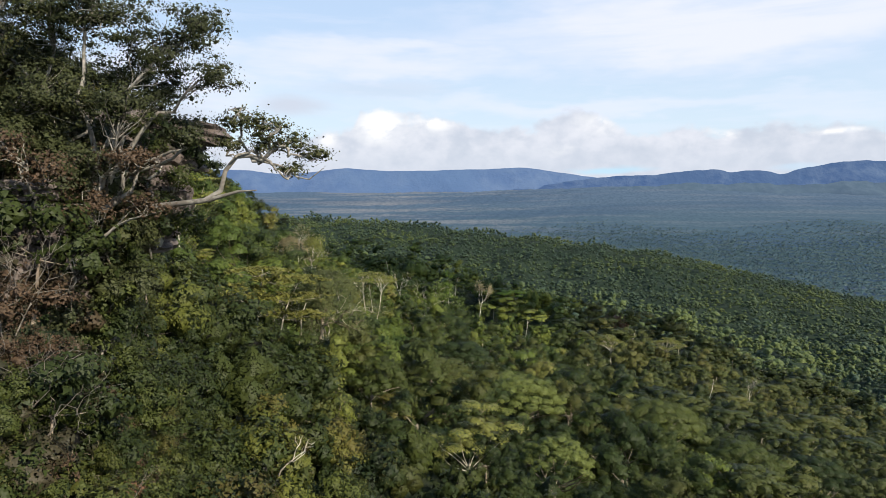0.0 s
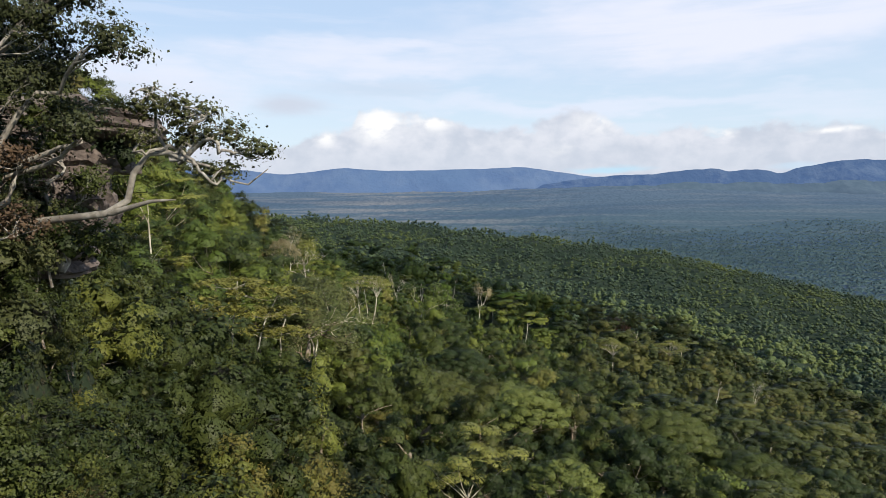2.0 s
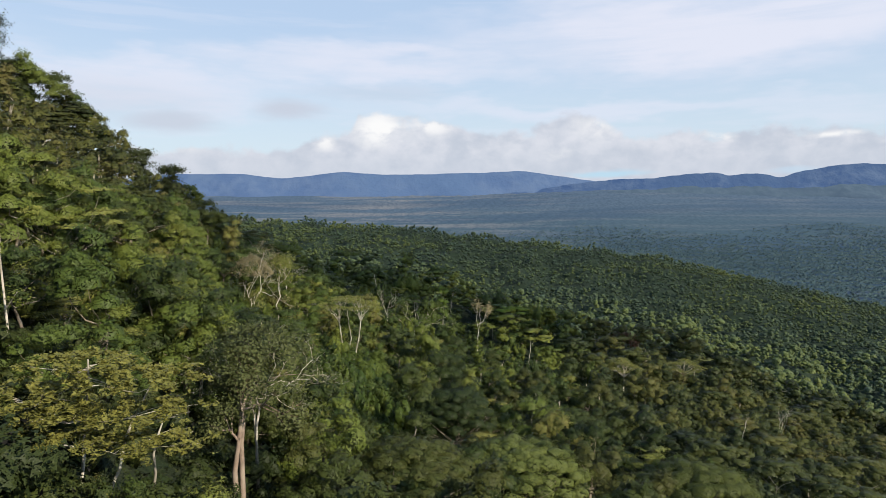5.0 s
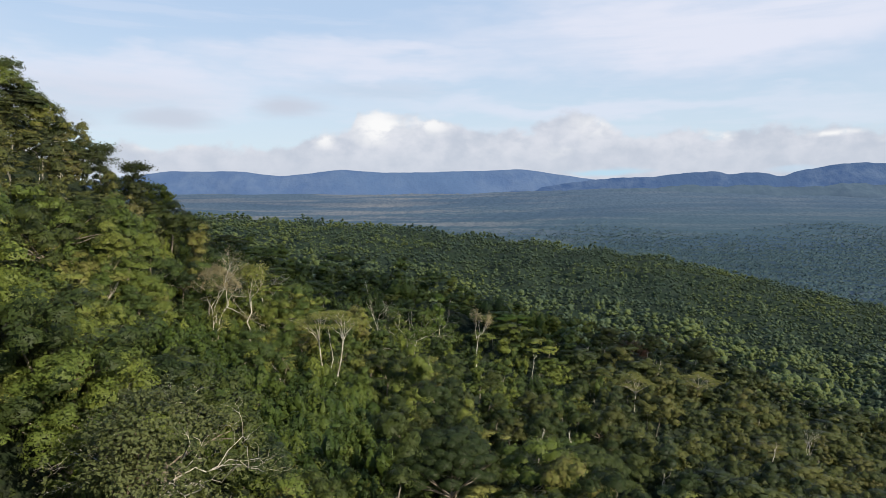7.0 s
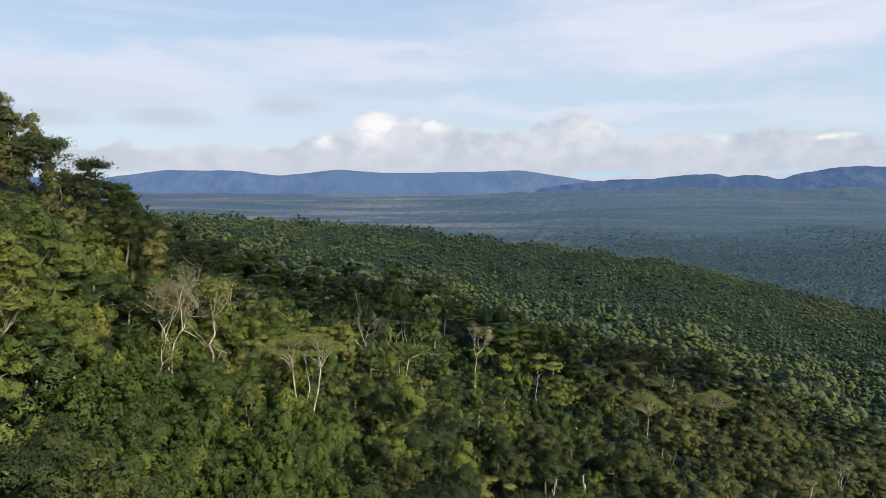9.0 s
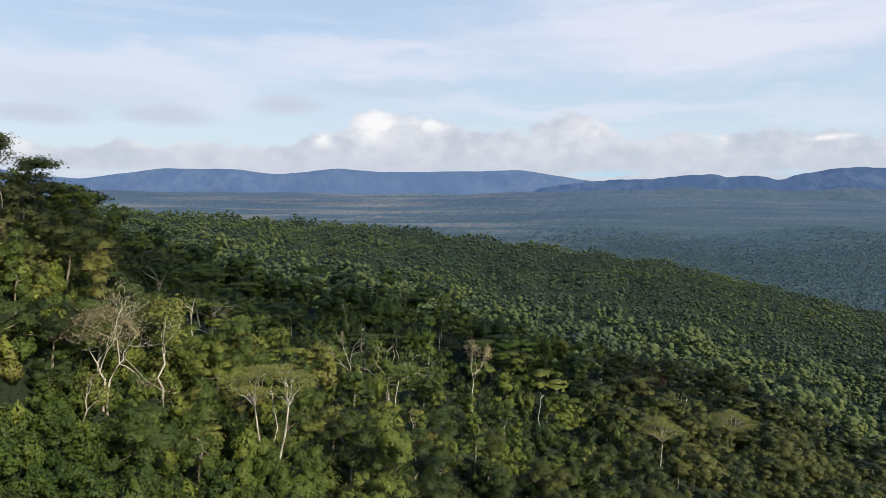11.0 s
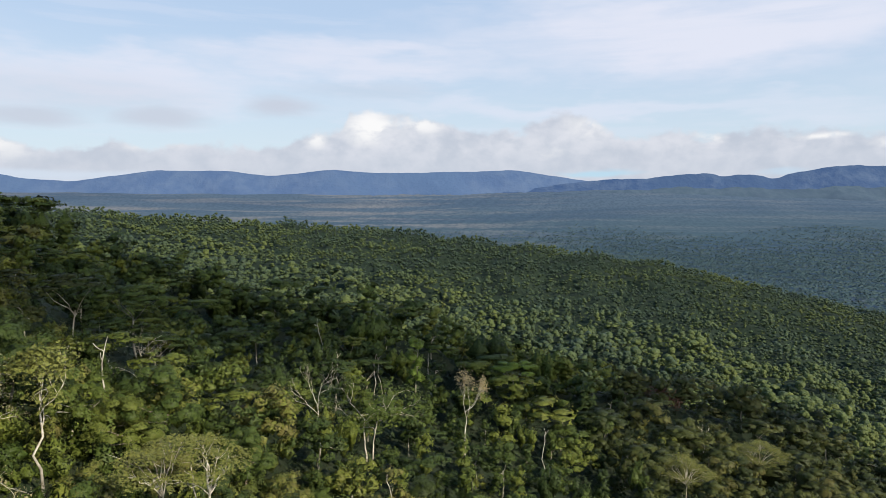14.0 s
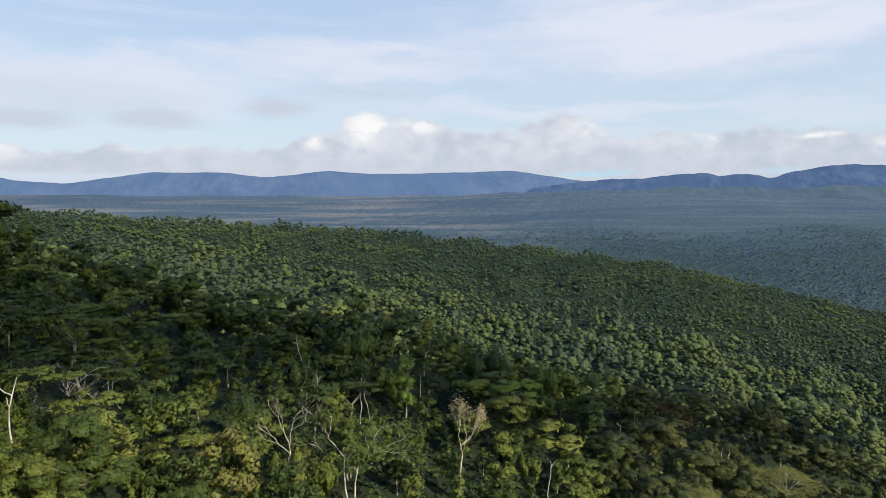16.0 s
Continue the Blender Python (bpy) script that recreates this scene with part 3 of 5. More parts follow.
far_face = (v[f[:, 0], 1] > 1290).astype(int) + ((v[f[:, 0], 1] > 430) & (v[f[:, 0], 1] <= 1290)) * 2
ground = new("ground", mesh_np("ground", v, [f], [soil, hazy_valley_floor, shaded_floor], far_face, smooth=True))
tagged(ground, "leaf-littered forest ground on steep slopes, painted dark as in tree shade", "ground", kind="structure")

# ---- far hills ----
def far_ridge(name, dist, bearing, height, material, label, wobble):
    b = np.linspace(bearing[0], bearing[-1], 260)
    h = np.interp(b, bearing, height)
    k = np.ones(5) / 5
    h = np.convolve(np.pad(h, 2, mode="edge"), k, mode="valid")
    h = h + wobble * (np.sin(b * 71) + 0.6 * np.sin(b * 163 + 1) + 0.4 * np.sin(b * 331 + 2))
    rows = []
    for s in np.linspace(0, 1, 14):
        y = dist * (0.90 + 0.10 * s) + 60 * np.sin(b * 40 + s * 5) * (1 - s)
        lift = s ** 1.4
        z = 104 + dist * (h * lift - 0.048 * (1 - lift)) + 14 * np.sin(b * 60 + 9 * s) * s * (1 - s) * 3
        rows.append(np.stack([b * dist, y, z], 1))
    v = np.concatenate(rows)
    n = len(b)
    i = (np.arange(13)[:, None] * n + np.arange(n - 1)[None]).ravel()
    ob = new(name, mesh_np(name, v, [np.stack([i, i + 1, i + n + 1, i + n], 1)], [material], smooth=True))
    return tagged(ob, label, "hills", kind="structure")


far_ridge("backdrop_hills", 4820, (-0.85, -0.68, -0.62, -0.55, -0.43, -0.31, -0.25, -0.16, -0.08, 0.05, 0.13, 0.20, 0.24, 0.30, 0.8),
          (0.020, 0.024, 0.013, 0.010, 0.027, 0.027, 0.019, 0.030, 0.025, 0.028, 0.031, 0.020, 0.015, 0.010, 0.0), hill_haze, "long wooded hills on the horizon under cloud, painted blue for haze", 0.0003)
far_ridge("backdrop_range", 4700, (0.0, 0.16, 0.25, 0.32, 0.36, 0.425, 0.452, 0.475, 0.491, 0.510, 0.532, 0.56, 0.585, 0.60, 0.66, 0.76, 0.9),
          (-0.012, 0.004, 0.0165, 0.019, 0.023, 0.029, 0.0225, 0.026, 0.027, 0.025, 0.0195, 0.030, 0.033, 0.038, 0.042, 0.040, 0.045), range_haze, "forested range closing the valley, painted darker blue for haze", 0.0005)
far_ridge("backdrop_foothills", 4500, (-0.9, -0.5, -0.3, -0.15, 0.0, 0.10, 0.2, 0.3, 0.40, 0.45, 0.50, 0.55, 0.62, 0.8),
          (-0.03, -0.03, -0.03, -0.03, -0.02, -0.014, -0.006, 0.001, 0.007, 0.004, 0.008, 0.002, 0.009, 0.008), foothill_haze, "low foothills before the range, with haze painted in", 0.0012)


# ---- woods too many to count ----
def scatter(rng, x0, x1, y0, y1, gap):
    gx, gy = np.meshgrid(np.arange(x0, x1, gap), np.arange(y0, y1, gap))
    p = np.stack([gx.ravel(), gy.ravel()], 1)
    return p + rng.uniform(-0.55, 0.55, p.shape) * gap


def woods(name, seed, pts, count, size, r_mean, material, label, trunks=0.0, height=9.0, kinds=("round", "column", "round", "column", "umbrella", "round", "bush"), masses=0, full=False, fade=None):
    """Joined trees: a few prototypes, turned and scaled, one tint a tree."""
    rng = np.random.default_rng(seed)
    protos = []
    for i in range(14):
        kind = kinds[i % len(kinds)]
        r = {"round": 1.0, "column": 0.62, "umbrella": 1.15, "bush": 0.9}[kind] * r_mean * rng.uniform(0.8, 1.2)
        c, s = lobes_for(rng, kind, height, r)
        if masses:
            keep = rng.permutation(len(c))[:masses]
            c, s = c[keep], s[keep] * (np.array([2.3, 2.3, 2.4]) if masses < 4 else np.array([1.9, 1.9, 2.2]) if fade else 1.4 if masses < 9 else 1.25)
        lv, ln = crown(rng, c, s, count, size, 3, full=full)
        tv, tf = skeleton_of(rng, height, c, 0.16, 3, 0.55, 0.04, 4) if trunks else (np.zeros((0, 3)), np.zeros((0, 4), int))
        protos.append((lv, ln, tv, tf))
    n = len(pts)
    who = rng.integers(0, len(protos), n)
    ang, sc = rng.uniform(0, 6.28, n), rng.uniform(0.50, 1.05, n) + (0.14 if trunks > 0.2 else 0.32) * (rng.uniform(0, 1, n) < 0.22)
    if fade:
        sc = np.clip(rng.lognormal(-0.14, 0.36, n), 0.45, 1.7 if masses > 3 else 1.15)
    gz = ground_z(pts[:, 0], pts[:, 1])
    base_tint = rng.beta(1.1, 1.5, n)
    patch = 0.5 + 0.5 * np.sin(pts[:, 0] * 0.03 + 1.7 * np.sin(pts[:, 1] * 0.02)) * np.sin(pts[:, 1] * 0.027)
    base_tint = np.clip(base_tint * 0.75 + 0.22 * patch + 0.16 * step(35, 90, pts[:, 0]) * step(330, 250, pts[:, 1]) + 0.12 * step(-22, -60, pts[:, 0]) * step(215, 170, pts[:, 1]), 0, 0.88)
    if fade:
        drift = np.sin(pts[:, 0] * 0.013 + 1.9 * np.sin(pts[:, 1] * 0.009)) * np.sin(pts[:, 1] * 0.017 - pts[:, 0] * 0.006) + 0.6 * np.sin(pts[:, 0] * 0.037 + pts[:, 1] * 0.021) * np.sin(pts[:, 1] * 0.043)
        # farther trees get the bluer tints, as painted haze
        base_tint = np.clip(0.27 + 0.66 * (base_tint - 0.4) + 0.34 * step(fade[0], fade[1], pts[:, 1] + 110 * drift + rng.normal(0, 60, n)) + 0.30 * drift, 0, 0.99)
    LV, LN, TV, TF, TI, o = [], [], [], [], [], 0
    wide = 1.3 if fade else 1.22 if masses == 9 else 1.0
    woody = rng.uniform(0, 1, n) < trunks
    for i in range(n):
        lv, ln, tv, tf = protos[who[i]]
        ca, sa = math.cos(ang[i]) * sc[i], math.sin(ang[i]) * sc[i]
        m = np.array([[ca * wide, -sa * wide, 0], [sa * wide, ca * wide, 0], [0, 0, sc[i]]]).T
        at = np.array([pts[i, 0], pts[i, 1], gz[i]])
        LV.append(lv @ m + at)
        LN.append(ln @ m)
        if woody[i] and len(tv):
            TV.append(tv @ m + at)
            TF.append(tf + o)
            o += len(tv)
        TI.append(np.full(len(lv) // 3, base_tint[i]))
    L, N = np.concatenate(LV), unit(np.concatenate(LN))
    nl = len(L)
    faces = [np.arange(nl).reshape(-1, 3)]
    idx = np.zeros(nl // 3)
    ti = np.concatenate(TI)
    if TV:
        N = np.concatenate([N, np.zeros((sum(len(q) for q in TV), 3))])
        L = np.concatenate([L] + TV)
        tf = np.concatenate(TF) + nl
        faces.append(tf)
        idx = np.concatenate([idx, np.ones(len(tf))])
        ti = np.concatenate([ti, np.zeros(len(tf))])
    ob = new(name, mesh_np(name, L, faces, [material, bark_pale], idx, ti, puff=N))
    return tagged(ob, label, "woods", kind="stuff")


# wide old trees: place, radius and height of the crown
GIANTS = ((41, 126, 10.0, 15.0), (12.5, 112, 9.0, 14.5), (53, 117, 8.5, 14.0), (0, 92, 7.0, 12.5), (14, 78, 4.4, 9.5), (68, 120, 8.0, 13.5), (27, 148, 7.0, 14.0), (4, 132, 7.5, 14.0))


def near_giant(x, y, slack=0.62):
    return any(math.hypot(x - a, y - b) < r * slack for a, b, r, h in GIANTS)


rng = np.random.default_rng(5)
NEAR = (-46, 40, 22, 190)


def in_near(p):
    return (p[:, 0] > NEAR[0]) & (p[:, 0] < NEAR[1]) & (p[:, 1] > NEAR[2]) & (p[:, 1] < NEAR[3])


def in_sight(p, slack=25):
    return (p[:, 0] > -0.74 * p[:, 1] - slack) & (p[:, 0] < 0.74 * p[:, 1] + slack)


p = scatter(rng, -190, 230, 20, 266, 7.0)
p = p[in_sight(p) & ~in_near(p)]
p = p[~np.array([near_giant(x, y) for x, y in p])]
east = p[:, 0] > 44 + 8 * np.sin(p[:, 1] * 0.06)
steep = (p[:, 0] < -40) & (p[:, 1] < 205)
woods("hillside_woods", 11, p[~east & ~steep], 560, 0.30, 4.7, leaf_woods, "mixed green and olive forest on the near slope", 0.25, 12.5)
woods("dry_woods", 16, p[east], 380, 0.36, 5.4, leaf_dim_olive, "olive-green forest on the lower slope, darkened in colour for shade", 0.30, 14.0, ("column", "round", "column", "round", "column", "umbrella", "round"), full=True)
q = scatter(np.random.default_rng(7), -150, -46, 56, 206, 5.6)
q = q[in_sight(q, 12)]
woods("steep_woods", 19, q, 520, 0.22, 3.3, leaf_steep, "mixed olive and green forest climbing the steep hillside", 0.35, 14.0, ("round", "column", "round", "round", "column", "round", "umbrella"), full=True)
q = scatter(np.random.default_rng(6), -130, 230, -70, 62, 7.4)
q = q[~(in_near(q) & (q[:, 0] < 14)) & ~(in_sight(q) & ~in_near(q) & (q[:, 1] > 20)) & ~((np.abs(q[:, 0] + 14) < 14) & (np.abs(q[:, 1] - 34) < 16))]
woods("lower_slope_woods", 18, q, 30, 1.0, 5.4, leaf_woods, "green forest on the slope below the cliff", 0.0, 9.0, masses=6)
p = scatter(rng, -330, 420, 266, 440, 8.2)
p = p[in_sight(p)]
dull = p[:, 0] + rng.normal(0, 14, len(p)) > 62 + 0.22 * (p[:, 1] - 266)
woods("spur_woods", 12, p[~dull], 130, 0.62, 5.2, leaf_spur, "dense dark forest along the spur", 0.12, 13.0, masses=9)
woods("dry_spur_woods", 28, p[dull], 130, 0.62, 5.6, leaf_dim_olive, "brown-green forest at the foot of the spur, darkened in colour for shade", 0.15, 13.0, ("round", "umbrella", "round", "column", "round", "round", "round"), masses=9)
p = scatter(rng, -1000, 1150, 440, 1330, 7.6)
p = p[in_sight(p, 10)]
line = p[:, 1] + rng.normal(0, 70, len(p)) < 800
crest_p, p = p[~line], p[line]
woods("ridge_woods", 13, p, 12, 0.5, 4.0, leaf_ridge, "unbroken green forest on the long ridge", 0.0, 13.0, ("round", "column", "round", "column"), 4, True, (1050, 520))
woods("crest_woods", 14, crest_p, 3, 0.6, 3.7, leaf_ridge, "forest along the crest of the ridge, tinted bluish for haze", 0.0, 11.0, ("round", "column", "round", "column"), 2, False, (1050, 520))


def far_woods(name, seed, pts, material, label, size):
    """Distant crowns, one small uneven dome each."""
    rng = np.random.default_rng(seed)
    n = len(pts)
    ang = np.arange(6) * 2 * np.pi / 6
    unit_dome = np.concatenate([np.stack([np.cos(ang), np.sin(ang), np.full(6, -0.15)], 1), [[0, 0, 0.50]]])
    fs = np.array([(j, (j + 1) % 6, 6) for j in range(6)])
    s = size * rng.uniform(0.6, 1.4, (n, 1, 1))
    v = unit_dome[None] * s * rng.uniform(0.75, 1.25, (n, 7, 3))
    v = v + np.stack([pts[:, 0], pts[:, 1], ground_z(pts[:, 0], pts[:, 1]) + 5], 1)[:, None]
    f = (fs[None] + (np.arange(n) * 7)[:, None, None]).reshape(-1, 3)
    ti = np.repeat(np.clip(rng.beta(3, 3, n) * 0.4 + 0.1 + 0.4 * (0.5 + 0.5 * np.sin(pts[:, 0] * 0.009 + 2 * np.sin(pts[:, 1] * 0.006)) * np.sin(pts[:, 1] * 0.011 + pts[:, 0] * 0.002)), 0, 1), len(fs))
    ob = new(name, mesh_np(name, v.reshape(-1, 3), [f], [material], None, ti, True))
    return tagged(ob, label, "woods", kind="stuff")


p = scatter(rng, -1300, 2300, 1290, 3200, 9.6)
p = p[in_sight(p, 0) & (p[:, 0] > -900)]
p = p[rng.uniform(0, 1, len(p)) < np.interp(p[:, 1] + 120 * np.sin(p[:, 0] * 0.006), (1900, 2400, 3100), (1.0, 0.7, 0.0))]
far_woods("valley_woods", 21, p, leaf_valley_haze, "forest covering the wide valley floor, painted blue-green for haze", 4.8)

# ---- single trees on the near slope ----
def tree_proto(seed, kind, h, r, count, size, leaf, bark, name, label, limbs=6, low=0.45, r0=0.17, inner=0.88, corners=3):
    rng = np.random.default_rng(seed)
    c, s = lobes_for(rng, kind, h, r)
    top = new(name)
    tv, tf = skeleton_of(rng, h, c, r0, limbs, low)
    part("trunk", mesh_np("trunk", tv, [tf], [bark], smooth=True), top)
    lv, ln = crown(rng, c, s, count, size, corners, full=inner > 0.7, inner=inner)
    part("crown", mesh_np("crown", lv, [np.arange(len(lv)).reshape(-1, corners)], [leaf], puff=ln), top)
    tagged(top, label, "tree", "trees on the near slope")
    return top


# places kept free for the trees that stand out
STAND_OUT = {"umbrella": (-16.9, 165.5), "pale": (-34, 158.5), "white": (-32.6, 169), "thin": (-32.6, 150), "bare": (-37, 199), "fan": (-13.3, 217), "fork": (-4.3, 221), "tall": (-13.7, 82),
             "layered": (-15.0, 66), "twiggy": (-13, 87), "cliff": (-12, 33), "gnarled": (-6, 31), "dead": (28.6, 166), "pole": (-26.2, 76.5), "fork_low": (-36, 84), "flat_low": (-44, 86)}
PROTOS = [
    tree_proto(101, "round", 12.5, 4.9, 3900, 0.15, leaf_green, bark_dark, "broadleaf_tree", "broad green tree with a lumpy dense crown on the slope", inner=0.80),
    tree_proto(102, "round", 14.5, 5.6, 4680, 0.155, leaf_green, bark_pale, "broadleaf_tree", "tall green tree with a pale trunk and wide crown", inner=0.80),
    tree_proto(103, "round", 10.5, 4.1, 3510, 0.145, leaf_green, bark_dark, "broadleaf_tree", "rounded green tree crowded among its neighbours", inner=0.80),
    tree_proto(104, "column", 13.5, 3.0, 3510, 0.15, leaf_green, bark_dark, "vine_clad_tree", "narrow tree hung with green creepers", inner=0.80),
    tree_proto(105, "umbrella", 11.0, 4.6, 2600, 0.14, leaf_olive, bark_pale, "umbrella_tree", "flat-topped olive tree with forked white trunks", 7, 0.4, 0.13),
    tree_proto(106, "tier", 10.0, 4.4, 2800, 0.14, leaf_olive, bark_pale, "layered_tree", "tree with feathery foliage in flat layers", 7, 0.35, 0.13),
    tree_proto(107, "bush", 5.2, 3.2, 1900, 0.13, leaf_green, bark_dark, "shrub", "dense green shrub covering the slope"),
    tree_proto(108, "bush", 3.4, 2.2, 1900, 0.088, leaf_ochre, bark_dark, "shrub", "yellowish small-leaved shrub clinging to the cliff slope", 4, 0.3, 0.05, 0.58),
    tree_proto(109, "bush", 3.2, 2.1, 1900, 0.088, leaf_fine, bark_dark, "shrub", "dark green small-leaved shrub below the cliff", 4, 0.3, 0.05, 0.58),
    tree_proto(110, "bush", 2.6, 1.7, 1200, 0.10, leaf_red, bark_pale, "shrub", "dry rust-red shrub at the foot of the cliff", 5, 0.3, 0.04, 0.58),
    tree_proto(111, "round", 12.5, 5.0, 3900, 0.15, leaf_deep, bark_dark, "broadleaf_tree", "dark green tree with a heavy rounded crown", inner=0.80),
    tree_proto(112, "column", 13.0, 3.0, 3510, 0.15, leaf_deep, bark_dark, "vine_clad_tree", "dark narrow tree smothered in creepers", inner=0.80),
    tree_proto(113, "bush", 3.2, 2.1, 3000, 0.062, leaf_mid, bark_dark, "shrub", "olive small-leaved shrub crowding the foot of the cliff", 4, 0.3, 0.05, 0.58),
    tree_proto(114, "bush", 2.5, 1.6, 2000, 0.062, leaf_rust, bark_cliff, "shrub", "brown half-dry shrub under the cliff", 5, 0.3, 0.04, 0.5),
]
FAR_WEIGHT = np.array([5, 3.5, 4, 5, 0.6, 1.0, 1.0, 0, 0, 0, 1.5, 1.3, 0, 0])
LOW_WEIGHT = np.array([0.6, 0.4, 0.6, 0.8, 0.2, 0.2, 0.2, 0, 0, 0, 7, 7, 0, 0])
NEAR_WEIGHT = np.array([0, 0, 0, 0, 0, 0, 0, 1.5, 6, 0.2, 0, 0, 0, 0])
SUNNY_WEIGHT = np.array([0, 0, 0, 0, 0, 0, 0, 6, 3, 0.5, 0, 0, 0, 0])
p = np.concatenate([scatter(rng, NEAR[0], -6, 56, 100, 5.4), scatter(rng, -6, NEAR[1], 56, 100, 7.6), scatter(rng, NEAR[0], -6, 100, 150, 6.0), scatter(rng, -6, NEAR[1], 100, 150, 7.3), scatter(rng, NEAR[0], NEAR[1], 150, NEAR[3], 7.0)])
q = scatter(rng, -32, 14, 36, 58, 3.7)
q = np.concatenate([q, scatter(rng, -25, 4, 15, 36, 2.5), scatter(rng, -17, -4.5, 18, 35, 2.1)])
p = np.concatenate([q, p])
rng = np.random.default_rng(77)
first = set()


def sized(k, at, size):
    """A copy of tree or shrub k at its true size."""
    return copy_thing(PROTOS[k], at @ Matrix.Scale(size / PROTOS[k].scale[0], 4))


def in_vines(x, y):
    """The mound of lime-green creepers."""
    return ((x + 16) / 15) ** 2 + ((y - 132) / 20) ** 2 < 1


for x, y in p:
    w = (SUNNY_WEIGHT if x < -5 else NEAR_WEIGHT) if y < 58 else LOW_WEIGHT if x > (-20 if y < 105 else -14 if y < 150 else -4) else FAR_WEIGHT
    k = rng.choice(len(PROTOS), p=w / w.sum())
    s, turn, ax, ay = rng.uniform(0.55, 1.05) + 0.35 * (rng.uniform() < 0.30), rng.uniform(0, 360), rng.normal(0, 3), rng.normal(0, 3)
    if x < -9.8 and 28.5 < y < 35:
        continue
    if y < 58 and any(math.hypot(x - a, y - b) < 0.8 for a, b in STAND_OUT.values()):
        continue
    if near_giant(x, y) or x < -0.8 - 0.72 * (y - 10) or (y < 48 and x > -3) or y < 20:
        continue
    if abs(x + 17 - 0.22 * (169 - y)) < 5.0 and 146 < y < 172:
        continue
    if y >= 58 and any(abs(x - a - 0.16 * (b - y)) < 3.6 and -13 < y - b < 3.0 for a, b in STAND_OUT.values()):
        continue
    if x < -7.0 and y < 30 and k == 8 and rng.uniform() < 0.5:
        k = 9
    if x < -8.4 and 23.5 < y < 35 and x < -8.4 - 0.25 * abs(y - 28.5) + 0.6:
        continue
    if y < 36 and k == 7:
        k = 13 if x < -7.5 and math.sin(x * 31 + y * 17) > 0.1 else 12
    elif y < 50 and k == 7 and math.sin(x * 31 + y * 17) > 0.7:
        k = 12
    if 48 < y < 58 and -23 < x < -8:
        k, s = 8, 0.7 * s
    if 58 <= y and any(abs(x - a - 0.22 * (b - y)) < 5.5 and -24 < y - b < 2.5 for a, b in (STAND_OUT["tall"], STAND_OUT["layered"])):
        continue
    if in_vines(x, y):
        k = 6
    if y >= 58:
        s *= float(np.clip(depth(x, y) / 12.0, 0.45 if x < -6 else 0.72, 1.0)) * (0.96 if y > 110 else 1.08)
    m = pose(x, y, float(ground_z(x, y)), ax, ay, turn) @ Matrix.Scale(s, 4)
    if k not in first:
        first.add(k)
        PROTOS[k].matrix_basis = m
    else:
        copy_thing(PROTOS[k], m if y < 58 else m @ Matrix.Scale(1 / PROTOS[k].scale[0], 4))
for k, ob in enumerate(PROTOS):
    if k not in first:
        ob.matrix_basis = pose(-40 + 5 * k, 150, float(ground_z(-40 + 5 * k, 150)))


# ---- trees that stand out ----
def grow(rng, p, d, length, r, level, spread, flat, tubes, tips, bend=0.10, first=1.0):
    """Branch by branch: a crooked limb, then two or three smaller ones from its end."""
    d = np.asarray(d, float) / np.linalg.norm(d)
    end = p + d * length
    steps = 5
    path = wander(rng, p, end, steps, length * bend * 0.45)
    tubes.append(tube(path, np.linspace(r, r * 0.62, steps), 6 if level > 2 else 4))
    if level == 0:
        tips.append(path[-1])
        tips.append(path[2])
        return
    for i in range(3 if level > 1 or rng.uniform() < 0.6 else 2):
        nd = d + rng.normal(0, spread, 3)
        nd[2] = nd[2] * (1 - flat) + 0.12
        grow(rng, path[-1] if i else path[-2], nd, length * first * rng.uniform(0.58, 0.82), r * 0.52, level - 1, spread, flat, tubes, tips, bend)


